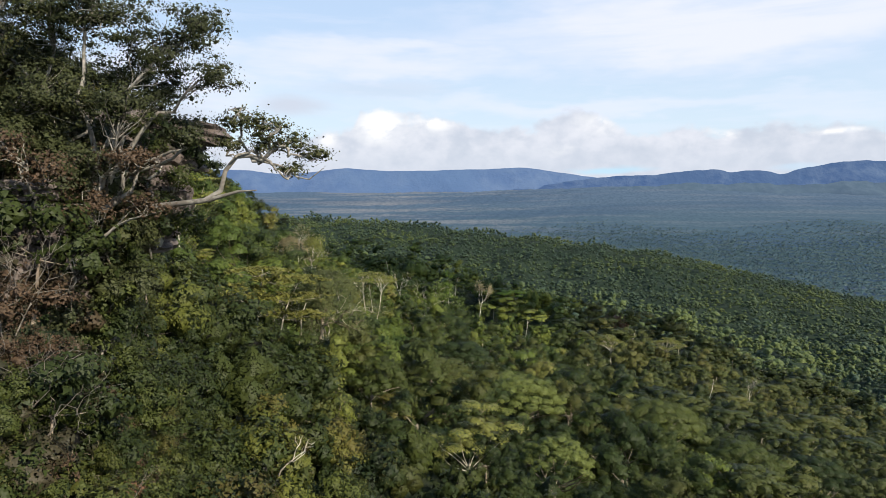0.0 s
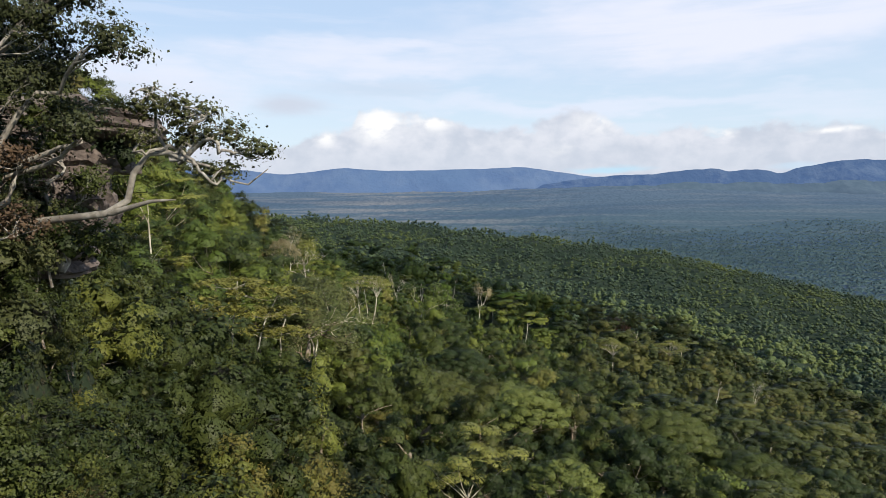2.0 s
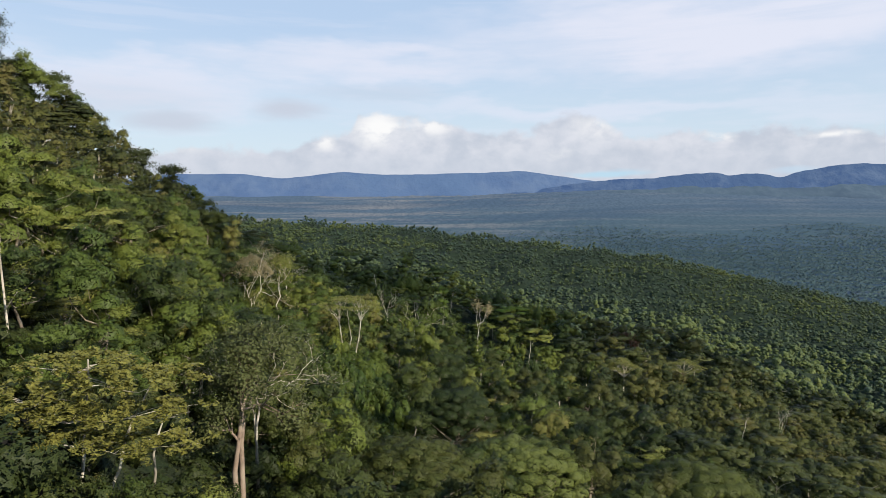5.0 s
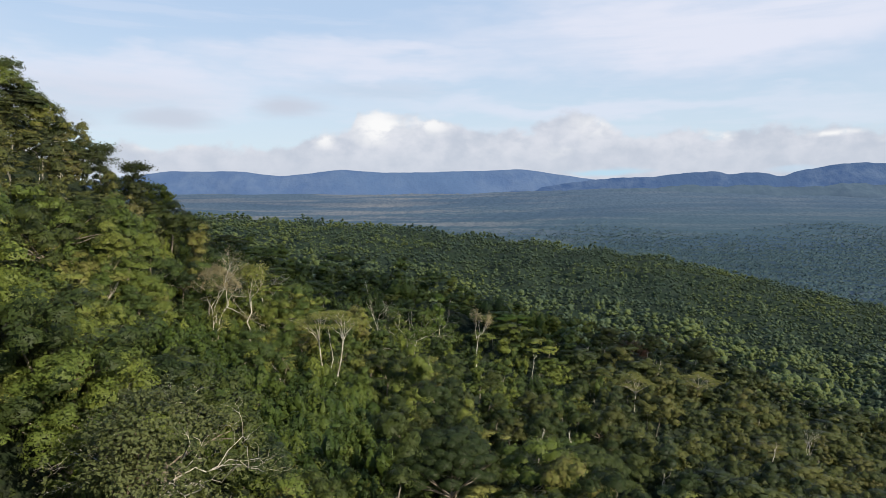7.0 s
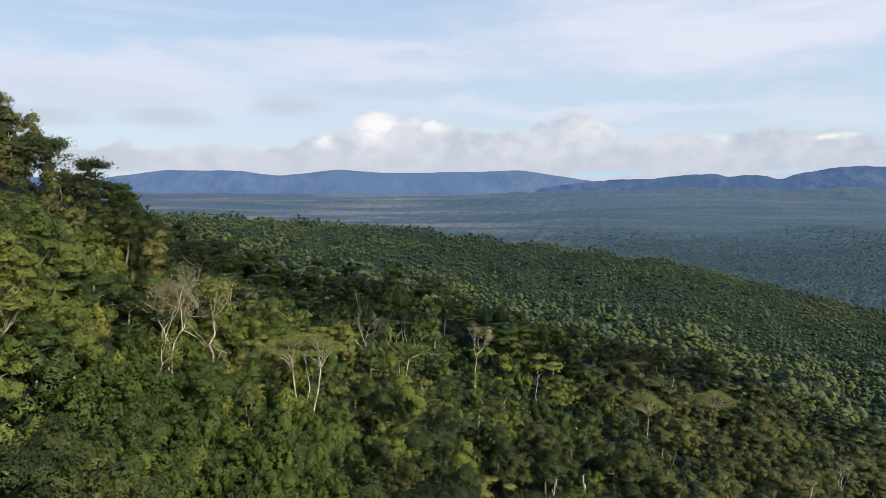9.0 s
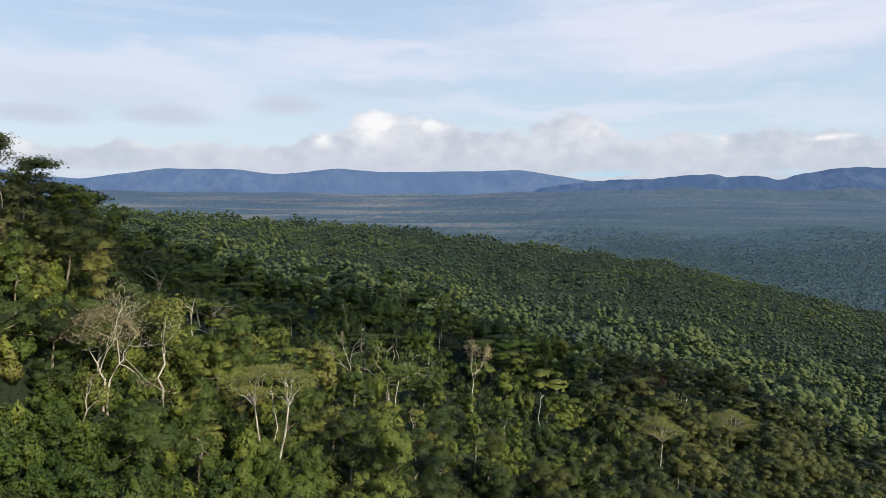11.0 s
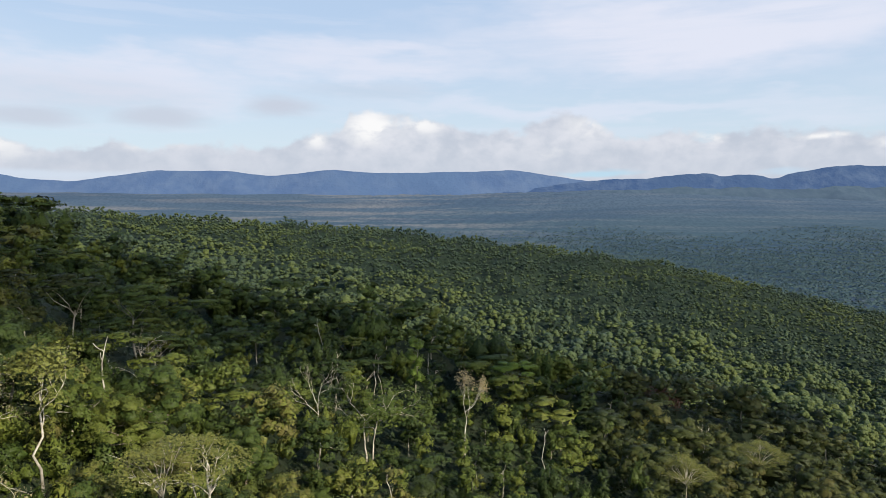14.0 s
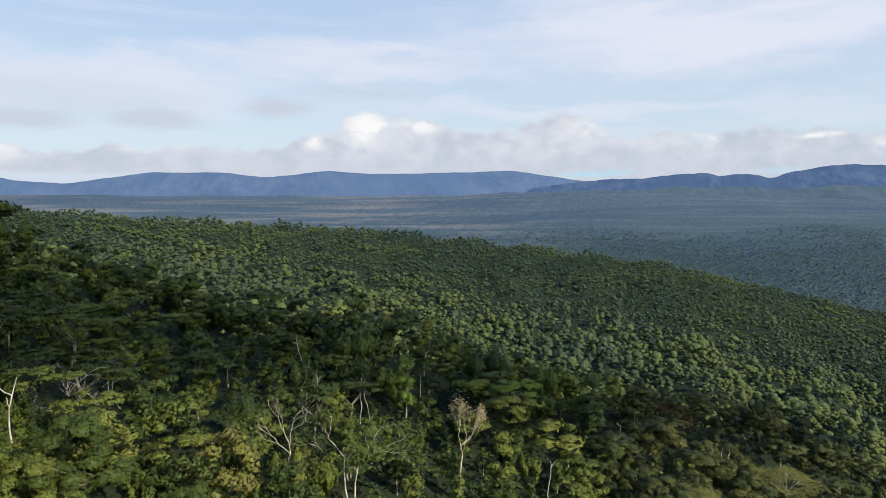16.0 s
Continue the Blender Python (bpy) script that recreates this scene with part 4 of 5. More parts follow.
def special(name, label, at, seed, stems, levels, spread, flat, leaf=None, count=0, size=0.2, puff=(0.8, 0.8, 0.4), bark=None, r0=0.16, bend=0.10, cap=None, first=1.0):
    """One tree of its own. stems: (foot offset, direction, length) of each trunk. cap: radius, height, drop and share of leaves spread over a roof of twigs."""
    rng = np.random.default_rng(seed)
    tubes, tips = [], []
    for foot, d, length in stems:
        foot = np.array(foot, float)
        tubes.append(tube([foot - [0, 0, 4.5], foot - [0, 0, 1.5], foot + [0, 0, 0.05]], (r0 * 1.3, r0 * 1.0, r0 * 0.82), 6))
        grow(rng, foot, d, length, r0 * 0.8, levels, spread, flat, tubes, tips, bend, first)
    top = new(name)
    v, f = join(tubes)
    part("trunk", mesh_np("trunk", v, [f], [bark or bark_white], smooth=True), top)
    if leaf:
        tips = np.array(tips)
        who = rng.integers(0, len(tips), count)
        j = rng.normal(0, 1, (count, 3))
        p = tips[who] + j * np.array(puff)
        if cap:
            n = int(count * cap[3])
            rho, th = cap[0] * np.sqrt(rng.uniform(0, 1, n)), rng.uniform(0, 6.283, n)
            ragged = 1 + 0.16 * np.sin(th * 5 + seed) + 0.10 * np.sin(th * 11 + 2 * seed)
            x, y = rho * np.cos(th) * ragged, rho * np.sin(th) * ragged
            tier = 0.35 * np.sin(x * 1.9 + seed) * np.sin(y * 1.7)
            p[:n] = np.stack([x, y, cap[1] - cap[2] * (rho / cap[0]) ** 2 + tier + rng.normal(0, 0.16, n)], 1)
            if len(cap) > 4:
                p[:n, 2] = np.floor(p[:n, 2] / cap[4]) * cap[4] + rng.normal(0, 0.07, n) + 0.12 * np.sin(x * 1.3 + seed)
        lv, lf = leaves(rng, p, j * 0.45 + np.array([0, 0, 0.8]), size)
        mid = tips.mean(0) - np.array([0, 0, 0.8])
        facing = unit(unit(j) * 0.6 + unit(p - mid) * 0.7 + np.array([0, 0, 0.3]))
        part("crown", mesh_np("crown", lv, [lf], [leaf], puff=np.repeat(facing, 4, axis=0)), top)
    top.matrix_basis = pose(*at)
    return tagged(top, label, "tree")


def on_ground(x, y, dz=0.0):
    return (x, y, float(ground_z(x, y)) + dz)


def umbrella(at, seed, h, r, feet, leaf, label, thick=0.15):
    """Forked trunks that fan out into ribs under a thin flat roof of leaf plates."""
    rng = np.random.default_rng(seed)
    tubes, lv = [], []
    plates = [(0.0, 0.0, h)]
    for ring, n, drop in ((0.42, 5, 0.035), (0.80, 11, 0.11)):
        for i in range(n):
            th = (i + rng.uniform(-0.3, 0.3)) * 6.283 / n + seed
            k = ring * r * rng.uniform(0.9, 1.12)
            plates.append((k * math.cos(th), k * math.sin(th), h * (1 - drop * 1.5) + rng.normal(0, 0.40)))
    forks = []
    for foot, head in feet:
        tubes.append(tube(wander(rng, np.array(foot) - [0, 0, 6.0], head, 9, 0.10), np.linspace(thick * 1.3, thick * 0.75, 9), 7))
        forks.append(np.array(head, float))
    for x, y, z in plates:
        start = min(forks, key=lambda f: math.hypot(f[0] - x, f[1] - y))
        rise = np.linspace(0, 1, 8)[:, None]
        path = start + (np.array([x, y, z - 0.15]) - start) * np.concatenate([rise, rise, rise ** 0.75], 1)
        path[1:-1] += rng.normal(0, 0.10, (6, 3))
        tubes.append(tube(path, np.linspace(thick * 0.5, 0.03, 8), 5))
        for i in range(4):
            tubes.append(tube(wander(rng, path[5], (x + rng.normal(0, r * 0.2), y + rng.normal(0, r * 0.2), z), 5, 0.06), np.linspace(0.035, 0.012, 5), 4))
        n = int(26 * r * r * 0.36)
        rho, th = np.sqrt(rng.uniform(0, 1, n)), rng.uniform(0, 6.283, n)
        wide = r * 0.31 * (1 + 0.25 * np.sin(th * 5 + x))
        p = np.stack([x + wide * rho * np.cos(th), y + wide * rho * np.sin(th), z + 0.12 - 0.25 * rho ** 2 + rng.normal(0, 0.08, n)], 1)
        lv.append(leaves(rng, p, np.array([0, 0, 1.0]) + rng.normal(0, 0.25, p.shape), 0.17)[0])
    top = new("umbrella_tree")
    v, f = join(tubes)
    part("trunk", mesh_np("trunk", v, [f], [bark_white], smooth=True), top)
    lv = np.concatenate(lv)
    part("crown", mesh_np("crown", lv, [np.arange(len(lv)).reshape(-1, 4)], [leaf]), top)
    top.matrix_basis = pose(*at)
    return tagged(top, label, "tree")


umbrella((-16.9, 165.5, 70.9), 1, 9.8, 5.9, [((-0.5, 0, 0), (-1.9, 0, 4.4)), ((0.5, 0.2, 0), (2.6, 0.1, 4.6))], leaf_olive, "flat-topped pale olive tree on two white trunks", 0.14)
umbrella((-44, 86, 98.5), 3, 8.5, 4.4, [((-0.4, 0, 0), (-1.4, 0, 3.6)), ((0.3, 0, 0), (1.8, 0, 3.8))], leaf_olive, "flat-topped olive tree with forked white trunks", 0.14)
umbrella((62, 236, 36.0), 4, 11.5, 6.0, [((0, 0, 0), (0.2, 0, 6.0))], leaf_feather, "broad flat-crowned olive tree on the lower slope")
umbrella((92, 262, 28.0), 5, 12.5, 6.6, [((0, 0, 0), (-0.2, 0, 6.6))], leaf_feather, "broad flat-crowned olive tree on the lower slope")
special("pale_tree", "half-bare straw-coloured tree with a leaning white trunk", (-35.0, 159, 79.0), 2, [((0, 0, -1), (0.34, 0, 1), 5.2), ((-0.5, 0, -1), (-0.10, 0, 1), 5.0)], 4, 0.50, 0.1,
        leaf_pale, 9000, 0.12, (0.55, 0.55, 0.35), r0=0.18, cap=(3.8, 11.0, 3.6, 0.7))
special("white_barked_tree", "slender white-barked tree forking high up", (-32.6, 169, 76.0), 3, [((0, 0, -1), (0.02, 0, 1), 7.4)], 3, 0.6, 0.1, leaf_olive, 2000, 0.28, (0.8, 0.8, 0.5), r0=0.19, cap=(3.0, 13.0, 2.4, 0.5), first=0.6)
special("bare_tree", "leafless grey tree with spreading twigs", (-37, 199, 73.0), 4, [((0, 0, -1), (0.05, 0, 1), 5.0)], 4, 0.55, 0.0, r0=0.17)
special("bare_tree", "leafless pale tree with upright fanning twigs", (-13.3, 217, 62.5), 5, [((0, 0, -1), (0, 0, 1), 4.6)], 4, 0.36, 0.0, r0=0.15)
special("fan_tree", "grey-brown tree with a fan of fine twigs", (13.9, 229, 57.5), 6, [((0, 0, -1), (0, 0, 1), 4.4)], 4, 0.34, 0.0, leaf_pale, 900, 0.24, (0.4, 0.4, 0.5), r0=0.14)
special("forked_tree", "green tree on two bright white trunks", (-4.3, 221, 56.5), 7, [((-0.7, 0, -1), (-0.05, 0, 1), 7.0), ((0.5, 0, -1), (0.12, 0, 1), 6.5)], 3, 0.5, 0.2, leaf_green, 1700, 0.38, (1.0, 1.0, 0.7), r0=0.20)
special("tall_tree", "tall open-crowned tree with a thick bare reddish trunk", (-13.3, 83, 77.0), 8, [((0, 0, -1), (0.05, 0, 1), 9.6), ((0.45, 0.1, -1), (0.01, 0, 1), 9.0)], 4, 0.42, 0.0, leaf_twig, 9000, 0.13, (0.55, 0.55, 0.5), bark_red, r0=0.34, bend=0.03, first=0.30)


def layered_tree(at, seed, tiers, label):
    """Crooked white limbs carrying flat feathery plates of leaves. tiers: offset and half-axes of each plate."""
    rng = np.random.default_rng(seed)
    tubes, lv = [], []
    for foot, tip in (((-1.2, 0, 0), (-3.6, 0.2, 6.2)), ((0.6, 0, 0), (4.0, 0.3, 7.0)), ((0.2, 0.3, 0), (0.6, 0.4, 7.6)), ((0.9, -0.2, 0.5), (4.6, -0.6, 4.8)), ((-1.4, -0.2, 0.5), (-4.4, -0.5, 3.8))):
        tubes.append(tube(wander(rng, np.array(foot) - [0, 0, 5.0], tip, 11, 0.17), np.linspace(0.13, 0.04, 11), 6))
    for x, y, z, a, b in tiers:
        for i in range(7):
            th = rng.uniform(0, 6.283)
            end = np.array([x + a * 0.9 * math.cos(th), y + b * 0.9 * math.sin(th), z + 0.05])
            tubes.append(tube(wander(rng, (x * 0.75, y * 0.75, z - 0.75), end - [0, 0, 0.25], 6, 0.07), np.linspace(0.028, 0.006, 6), 4))
        n = int(300 * a * b)
        rho, th = np.sqrt(rng.uniform(0, 1, n)), rng.uniform(0, 6.283, n)
        edge = 1 + 0.22 * np.sin(th * 7 + z) + 0.14 * np.sin(th * 13 + 3 * z)
        px, py = x + a * rho * np.cos(th) * edge, y + b * rho * np.sin(th) * edge
        comb = np.sin(px * 3.1 + 2.0 * np.sin(py * 1.3 + z)) > -0.35
        p = np.stack([px, py, z - 0.30 * rho ** 2 + rng.normal(0, 0.07, n)], 1)[comb]
        q, f = leaves(rng, p, np.array([0, 0, 1.0]) + rng.normal(0, 0.22, p.shape), 0.17)
        lv.append(q)
    top = new("layered_tree")
    v, f = join(tubes)
    part("trunk", mesh_np("trunk", v, [f], [bark_white], smooth=True), top)
    lv = np.concatenate(lv)
    part("crown", mesh_np("crown", lv, [np.arange(len(lv)).reshape(-1, 4)], [leaf_feather]), top)
    top.matrix_basis = pose(*at)
    return tagged(top, label, "tree")


layered_tree((-15.0, 64.5, 87.0), 9, ((-2.4, 0, 6.2, 3.8, 2.4), (2.6, 0.2, 7.0, 3.4, 2.4), (-3.4, -0.6, 4.9, 3.0, 2.0), (3.6, -0.4, 5.6, 2.8, 2.2), (0.4, -1.2, 5.6, 2.2, 1.8), (4.2, -0.8, 4.1, 2.6, 1.8), (-3.8, -0.8, 3.4, 2.4, 1.6), (0.2, 0.6, 7.7, 2.8, 2.2), (-5.6, -0.3, 5.6, 2.6, 1.8), (-5.4, -0.7, 4.2, 2.4, 1.7), (0.8, -1.3, 4.4, 2.4, 1.6)), "wide tree with feathery leaves in flat layers")
def giant(seed, x, y, r, h, leaf, label):
    """A wide crown of many small leafy masses on a few heavy pale limbs."""
    rng = np.random.default_rng(seed)
    c, w = [], []
    for i in range(64):
        ang, d = i * 2.39996, r * math.sqrt((i + rng.uniform(0, 1)) / 64) * 0.95
        roof = h * (0.52 + 0.44 * math.sqrt(max(0.02, 1 - (d / r) ** 2)))
        c.append((d * math.cos(ang), d * math.sin(ang), roof - rng.uniform(0, 0.9)))
        k = r * rng.uniform(0.15, 0.24)
        w.append((k, k, k * 0.60))
    c, w = np.array(c), np.array(w)
    top = new("spreading_tree")
    tv, tf = skeleton_of(rng, h, c - np.array([0, 0, 0.6]), 0.26, 9, 0.35)
    part("trunk", mesh_np("trunk", tv, [tf], [bark_dark], smooth=True), top)
    lv, ln = crown(rng, c, w, int(130 * r * r), 0.15, 4, 14, True)
    part("crown", mesh_np("crown", lv, [np.arange(len(lv)).reshape(-1, 4)], [leaf], puff=ln), top)
    top.matrix_basis = pose(x, y, float(canopy(x, y)) - h + 1.2)
    return tagged(top, label, "tree")


for i, (x, y, r, h) in enumerate(GIANTS):
    leaf, label = ((leaf_broad, "huge spreading tree with a wide domed crown"), (leaf_dome, "huge olive-green tree with a broad uneven crown"), (leaf_deep, "large dark green tree with a heavy spreading crown"),
                   (leaf_deep, "broad dark tree rising over the lower slope"), (leaf_dome, "small rounded bright green tree in full sun"), (leaf_deep, "large dark green tree with a heavy spreading crown"),
                   (leaf_deep, "large dark green tree with a heavy spreading crown"), (leaf_deep, "broad dark green tree rising over the lower slope"))[i]
    giant(140 + i, x, y, r, h, leaf, label)
special("twiggy_tree", "grey-green tree with crooked pale branches showing", (-13, 87, 82.5), 11, [((0, 0, -1), (0.1, 0, 1), 4.2), ((0, 0, -1), (-0.4, 0.1, 1), 4.0)], 4, 0.65, 0.3, leaf_twig, 6000, 0.14, (0.6, 0.6, 0.35), r0=0.14, bend=0.2, cap=(4.2, 9.0, 3.0, 0.55))
special("dead_tree", "broken white dead trunk leaning over the slope", (28.6, 166, 51.5), 12, [((0, 0, -1), (-0.10, 0, 1), 6.5)], 1, 0.3, 0.0, r0=0.24, first=0.2)


def pine(at, seed, h, r, leaf, bark, label, low=0.45, thick=0.17):
    """A crooked bare trunk with a few limbs that carry flat pads of needles."""
    rng = np.random.default_rng(seed)
    spine = wander(rng, (0, 0, -5.0), (rng.normal(0, 0.06 * h), 0, h * 0.96), 9, 0.016 * h)
    tubes, pts, facing = [tube(spine, np.linspace(thick * 1.3, thick * 0.25, 9), 6)], [], []
    levels = 6
    for k in range(levels):
        up = low + (0.96 - low) * np.clip((k + rng.uniform(-0.45, 0.45)) / (levels - 1), 0, 1)
        z = (h + 5.0) * up - 5.0 * (1 - up)
        root = np.array([np.interp(z, spine[:, 2], spine[:, i]) for i in range(3)])
        reach = r * (1.0 - 0.55 * (k / (levels - 1)) ** 2.0) * rng.uniform(0.7, 1.1)
        for b in range(4):
            th = rng.uniform(0, 6.283)
            end = root + np.array([math.cos(th), math.sin(th), 0.0]) * reach * rng.uniform(0.55, 1.0) + [0, 0, rng.uniform(-0.02, 0.13) * h]
            tubes.append(tube(wander(rng, root, end, 5, 0.05), np.linspace(thick * 0.35, 0.02, 5), 4))
            n = 130
            j = rng.normal(0, 1, (n, 3))
            hub = root + (end - root) * rng.uniform(0.55, 1.05, (n, 1))
            pts.append(hub + j * np.array([r * 0.19, r * 0.19, h * 0.045]))
            facing.append(unit(j * 0.5 + np.array([0, 0, 0.8])))
    p, d = np.concatenate(pts), np.concatenate(facing)
    lv, lf = leaves(rng, p, d, 0.24)
    top = new("pine_tree")
    v, f = join(tubes)
    part("trunk", mesh_np("trunk", v, [f], [bark], smooth=True), top)
    part("crown", mesh_np("crown", lv, [lf], [leaf], puff=np.repeat(d, 4, axis=0)), top)
    top.matrix_basis = pose(*at)
    return tagged(top, label, "tree")


pine((-112, 197, 131.0), 13, 15.5, 5.0, leaf_fine, bark_dark, "tall open-crowned pine standing out above the hilltop")
pine((-104, 196, 124.0), 14, 10.5, 4.6, leaf_fine, bark_dark, "flat-topped pine on the steep skyline")
pine((-88, 196, 110.0), 15, 12.0, 4.4, leaf_fine, bark_pale, "dark pine with a pale leaning trunk on the skyline", 0.3)
pine((-82, 197, 105.0), 22, 12.0, 4.4, leaf_fine, bark_pale, "dark pine with a thin pale trunk on the skyline", 0.3)
pine((-75.5, 198, 102.0), 23, 11.0, 5.2, leaf_fine, bark_dark, "dark flat-topped pine standing clear on the skyline", 0.5)
pine((-69, 200, 99.0), 24, 9.5, 4.2, leaf_fine, bark_dark, "small dark flat-topped pine at the edge of the hill", 0.5)
special("pole_tree", "thin pale trunk standing bare above the scrub", (-26.6, 76.5, 85.5), 16, [((0, 0, -1), (0.0, 0, 1), 14.0)], 1, 0.5, 0.2, leaf_green, 420, 0.13, (0.5, 0.5, 0.25), r0=0.16, first=0.22, bend=0.02)
special("forked_tree", "crooked pale tree forking low with thin foliage", (-36, 84, 90.0), 17, [((0, 0, -1), (-0.3, 0, 1), 5.0), ((0, 0, -1), (0.35, 0, 1), 4.6)], 3, 0.5, 0.3, leaf_olive, 1800, 0.16, (0.7, 0.7, 0.25), r0=0.15)
special("forked_tree", "pale bare-limbed tree among green scrub", (104, 217, 27.0), 18, [((0, 0, -1), (0.05, 0, 1), 4.5)], 4, 0.5, 0.0, r0=0.17)
special("rust_tree", "rust-brown tree in the shaded wood", (85, 314, 27.0), 19, [((0, 0, -1), (0, 0, 1), 6.0)], 3, 0.45, 0.0, leaf_red, 1500, 0.30, (1.0, 1.0, 0.9), bark_dark)

special("thin_tree", "slender pale trunk with a small leafy head", (-32.6, 150, 76.0), 25, [((0, 0, -1), (0.02, 0, 1), 6.5)], 2, 0.5, 0.1, leaf_olive, 700, 0.18, (0.8, 0.8, 0.5), r0=0.13, first=0.35)
special("dead_shrub", "bleached forked dead branch sticking out of the scrub", (-6.3, 38.0, 88.6), 26, [((0, 0, -0.6), (0.55, 0.1, 0.75), 1.5)], 2, 0.38, 0.0, r0=0.075, first=0.7, bend=0.16)
# thin dead trunks standing here and there
snag_rng = np.random.default_rng(94)
snag = special("dead_tree", "thin bleached dead trunk standing among the trees", (20, 150, float(canopy(20, 150)) - 6.0), 60, [((0, 0, -1), (0.04, 0, 1), 7.0)], 1, 0.45, 0.0, r0=0.13, first=0.3)
tagged(snag, group="bleached dead trunks")
for i in range(17):
    x, y = snag_rng.uniform(-44, 110), snag_rng.uniform(105, 300)
    if 2 < x < 42 and 105 < y < 185:
        continue
    copy_thing(snag, pose(x, y, float(canopy(x, y)) - snag_rng.uniform(5.0, 8.0), snag_rng.normal(0, 5), snag_rng.normal(0, 5), snag_rng.uniform(0, 360)) @ Matrix.Scale(snag_rng.uniform(0.8, 1.2), 4))

# narrow lime tree and a broad flat one on the lit edge of the spur
lime_tree = tree_proto(120, "column", 13.0, 2.6, 4200, 0.17, leaf_lime, bark_pale, "vine_clad_tree", "bright lime-green tree hung with creepers")
lime_tree.matrix_basis = pose(3, 262, 55.0)
flat_tree = tree_proto(121, "umbrella", 9.0, 6.0, 4200, 0.18, leaf_lime, bark_pale, "umbrella_tree", "broad flat lime-green tree crown on the lit edge")
flat_tree.matrix_basis = pose(30, 275, 49.5)
edge_tree = tree_proto(122, "round", 15.0, 6.0, 6500, 0.16, leaf_broad, bark_dark, "broadleaf_tree", "big dark rounded tree on the skyline of the slope")
edge_tree.matrix_basis = pose(-52, 180, 88.0)

# cliff-top trees at the start of the flight
def cliff_tree(name, label, foot, seed, masses, leaf, share=3100, fork=0.35, extra=(), rise=0.25):
    """Twisted grey limbs from one foot to each leafy mass, which is made of small dense sprays. masses: centre, half width, half height."""
    rng = np.random.default_rng(seed)
    foot = np.array(foot, float)
    tubes, pts, facing, hubs, sizes = list(extra), [], [], [], []
    for x, y, z, a, b in masses:
        c = np.array([x, y, z])
        knee = foot + (c - foot) * fork + np.array([rng.normal(0, 0.35), rng.normal(0, 0.3), rise * abs(z - foot[2])])
        way_in = np.concatenate([wander(rng, foot, knee, 6, 0.10), wander(rng, knee, c, 8, 0.15)[1:]])
        tubes.append(tube(way_in, np.linspace(0.055 if len(extra) else 0.10, 0.025, len(way_in)), 6))
        n = int(34 * a * b) + 10
        d = unit(rng.normal(0, 1, (n, 3)))
        hub = c + d * np.array([a, a * 0.8, b]) * rng.uniform(0.25, 1.05, (n, 1))
        for h in hub[::2]:
            tubes.append(tube(wander(rng, way_in[-1 - rng.integers(0, 4)], h, 5, 0.07), np.linspace(0.022, 0.006, 5), 4))
        k = int(share * a * b)
        who = rng.integers(0, n, k)
        j = rng.normal(0, 1, (k, 3))
        pts.append(hub[who] + j * np.array([0.20, 0.20, 0.11]))
        facing.append(unit(unit(j) * 0.6 + d[who] * 0.8 + np.array([0, 0, 0.35])))
        hubs.append(hub)
        sizes.append(np.full((n, 3), 1.0) * np.array([0.13, 0.13, 0.08]))
    p, d = np.concatenate(pts), np.concatenate(facing)
    lv, lf = leaves(rng, p, d + rng.normal(0, 0.4, d.shape), 0.045)
    cv, cn = cores(rng, np.concatenate(hubs), np.concatenate(sizes), False, 4)
    lv, ln = np.concatenate([lv, cv]), np.concatenate([np.repeat(d, 4, axis=0), cn])
    top = new(name)
    v, f = join(tubes)
    part("trunk", mesh_np("trunk", v - foot, [f], [bark_grey], smooth=True), top)
    part("crown", mesh_np("crown", lv - foot, [np.arange(len(lv)).reshape(-1, 4)], [leaf], puff=ln), top)
    top.matrix_basis = pose(*foot)
    return tagged(top, label, "shrub" if "shrub" in name else "tree")


cliff_tree("cliff_tree", "large dark tree with twisted grey limbs on the cliff", (-10.2, 31.0, 100.4), 31,
           ((-6.1, 30.3, 106.7, 1.15, 0.85), (-5.6, 30.3, 105.2, 0.80, 0.60), (-7.4, 30.4, 106.0, 1.3, 1.0), (-8.6, 30.2, 104.4, 1.3, 0.85), (-6.6, 30.4, 103.4, 0.6, 0.40), (-9.2, 30.6, 107.3, 1.6, 1.2), (-7.9, 31.6, 104.9, 1.2, 0.8), (-7.2, 31.8, 103.8, 0.9, 0.5)), leaf_dark)
cliff_tree("cliff_tree", "dense dark tree rooted in the cliff", (-12.4, 31.2, 99.6), 32,
           ((-11.2, 30.6, 107.6, 1.7, 1.4), (-10.9, 30.2, 104.7, 1.7, 1.2), (-13.4, 30.6, 106.4, 1.8, 1.6), (-12.6, 30.0, 103.6, 1.6, 1.2), (-10.2, 30.2, 102.6, 1.3, 0.8), (-15.2, 31.0, 104.8, 1.8, 1.5), (-13.2, 29.6, 101.4, 1.3, 0.9), (-13.6, 32.0, 108.6, 2.0, 1.3), (-11.8, 32.6, 106.0, 1.6, 1.2), (-9.4, 32.4, 105.6, 1.3, 0.9), (-11.8, 30.8, 103.4, 1.5, 0.9)), leaf_dark)
cliff_tree("cliff_tree", "brown half-bare tree crowded against the rock", (-10.6, 30.2, 98.0), 33,
           ((-9.9, 28.2, 102.3, 1.0, 0.5), (-10.6, 27.6, 102.9, 0.9, 0.5), (-11.0, 27.8, 98.2, 0.9, 0.5), (-9.6, 28.0, 98.6, 0.8, 0.45), (-8.3, 30.0, 102.7, 1.1, 0.6), (-9.6, 29.8, 101.2, 1.1, 0.7), (-11.6, 29.6, 100.2, 1.2, 0.7), (-7.8, 30.0, 101.2, 0.8, 0.5)), leaf_rust, 2200)


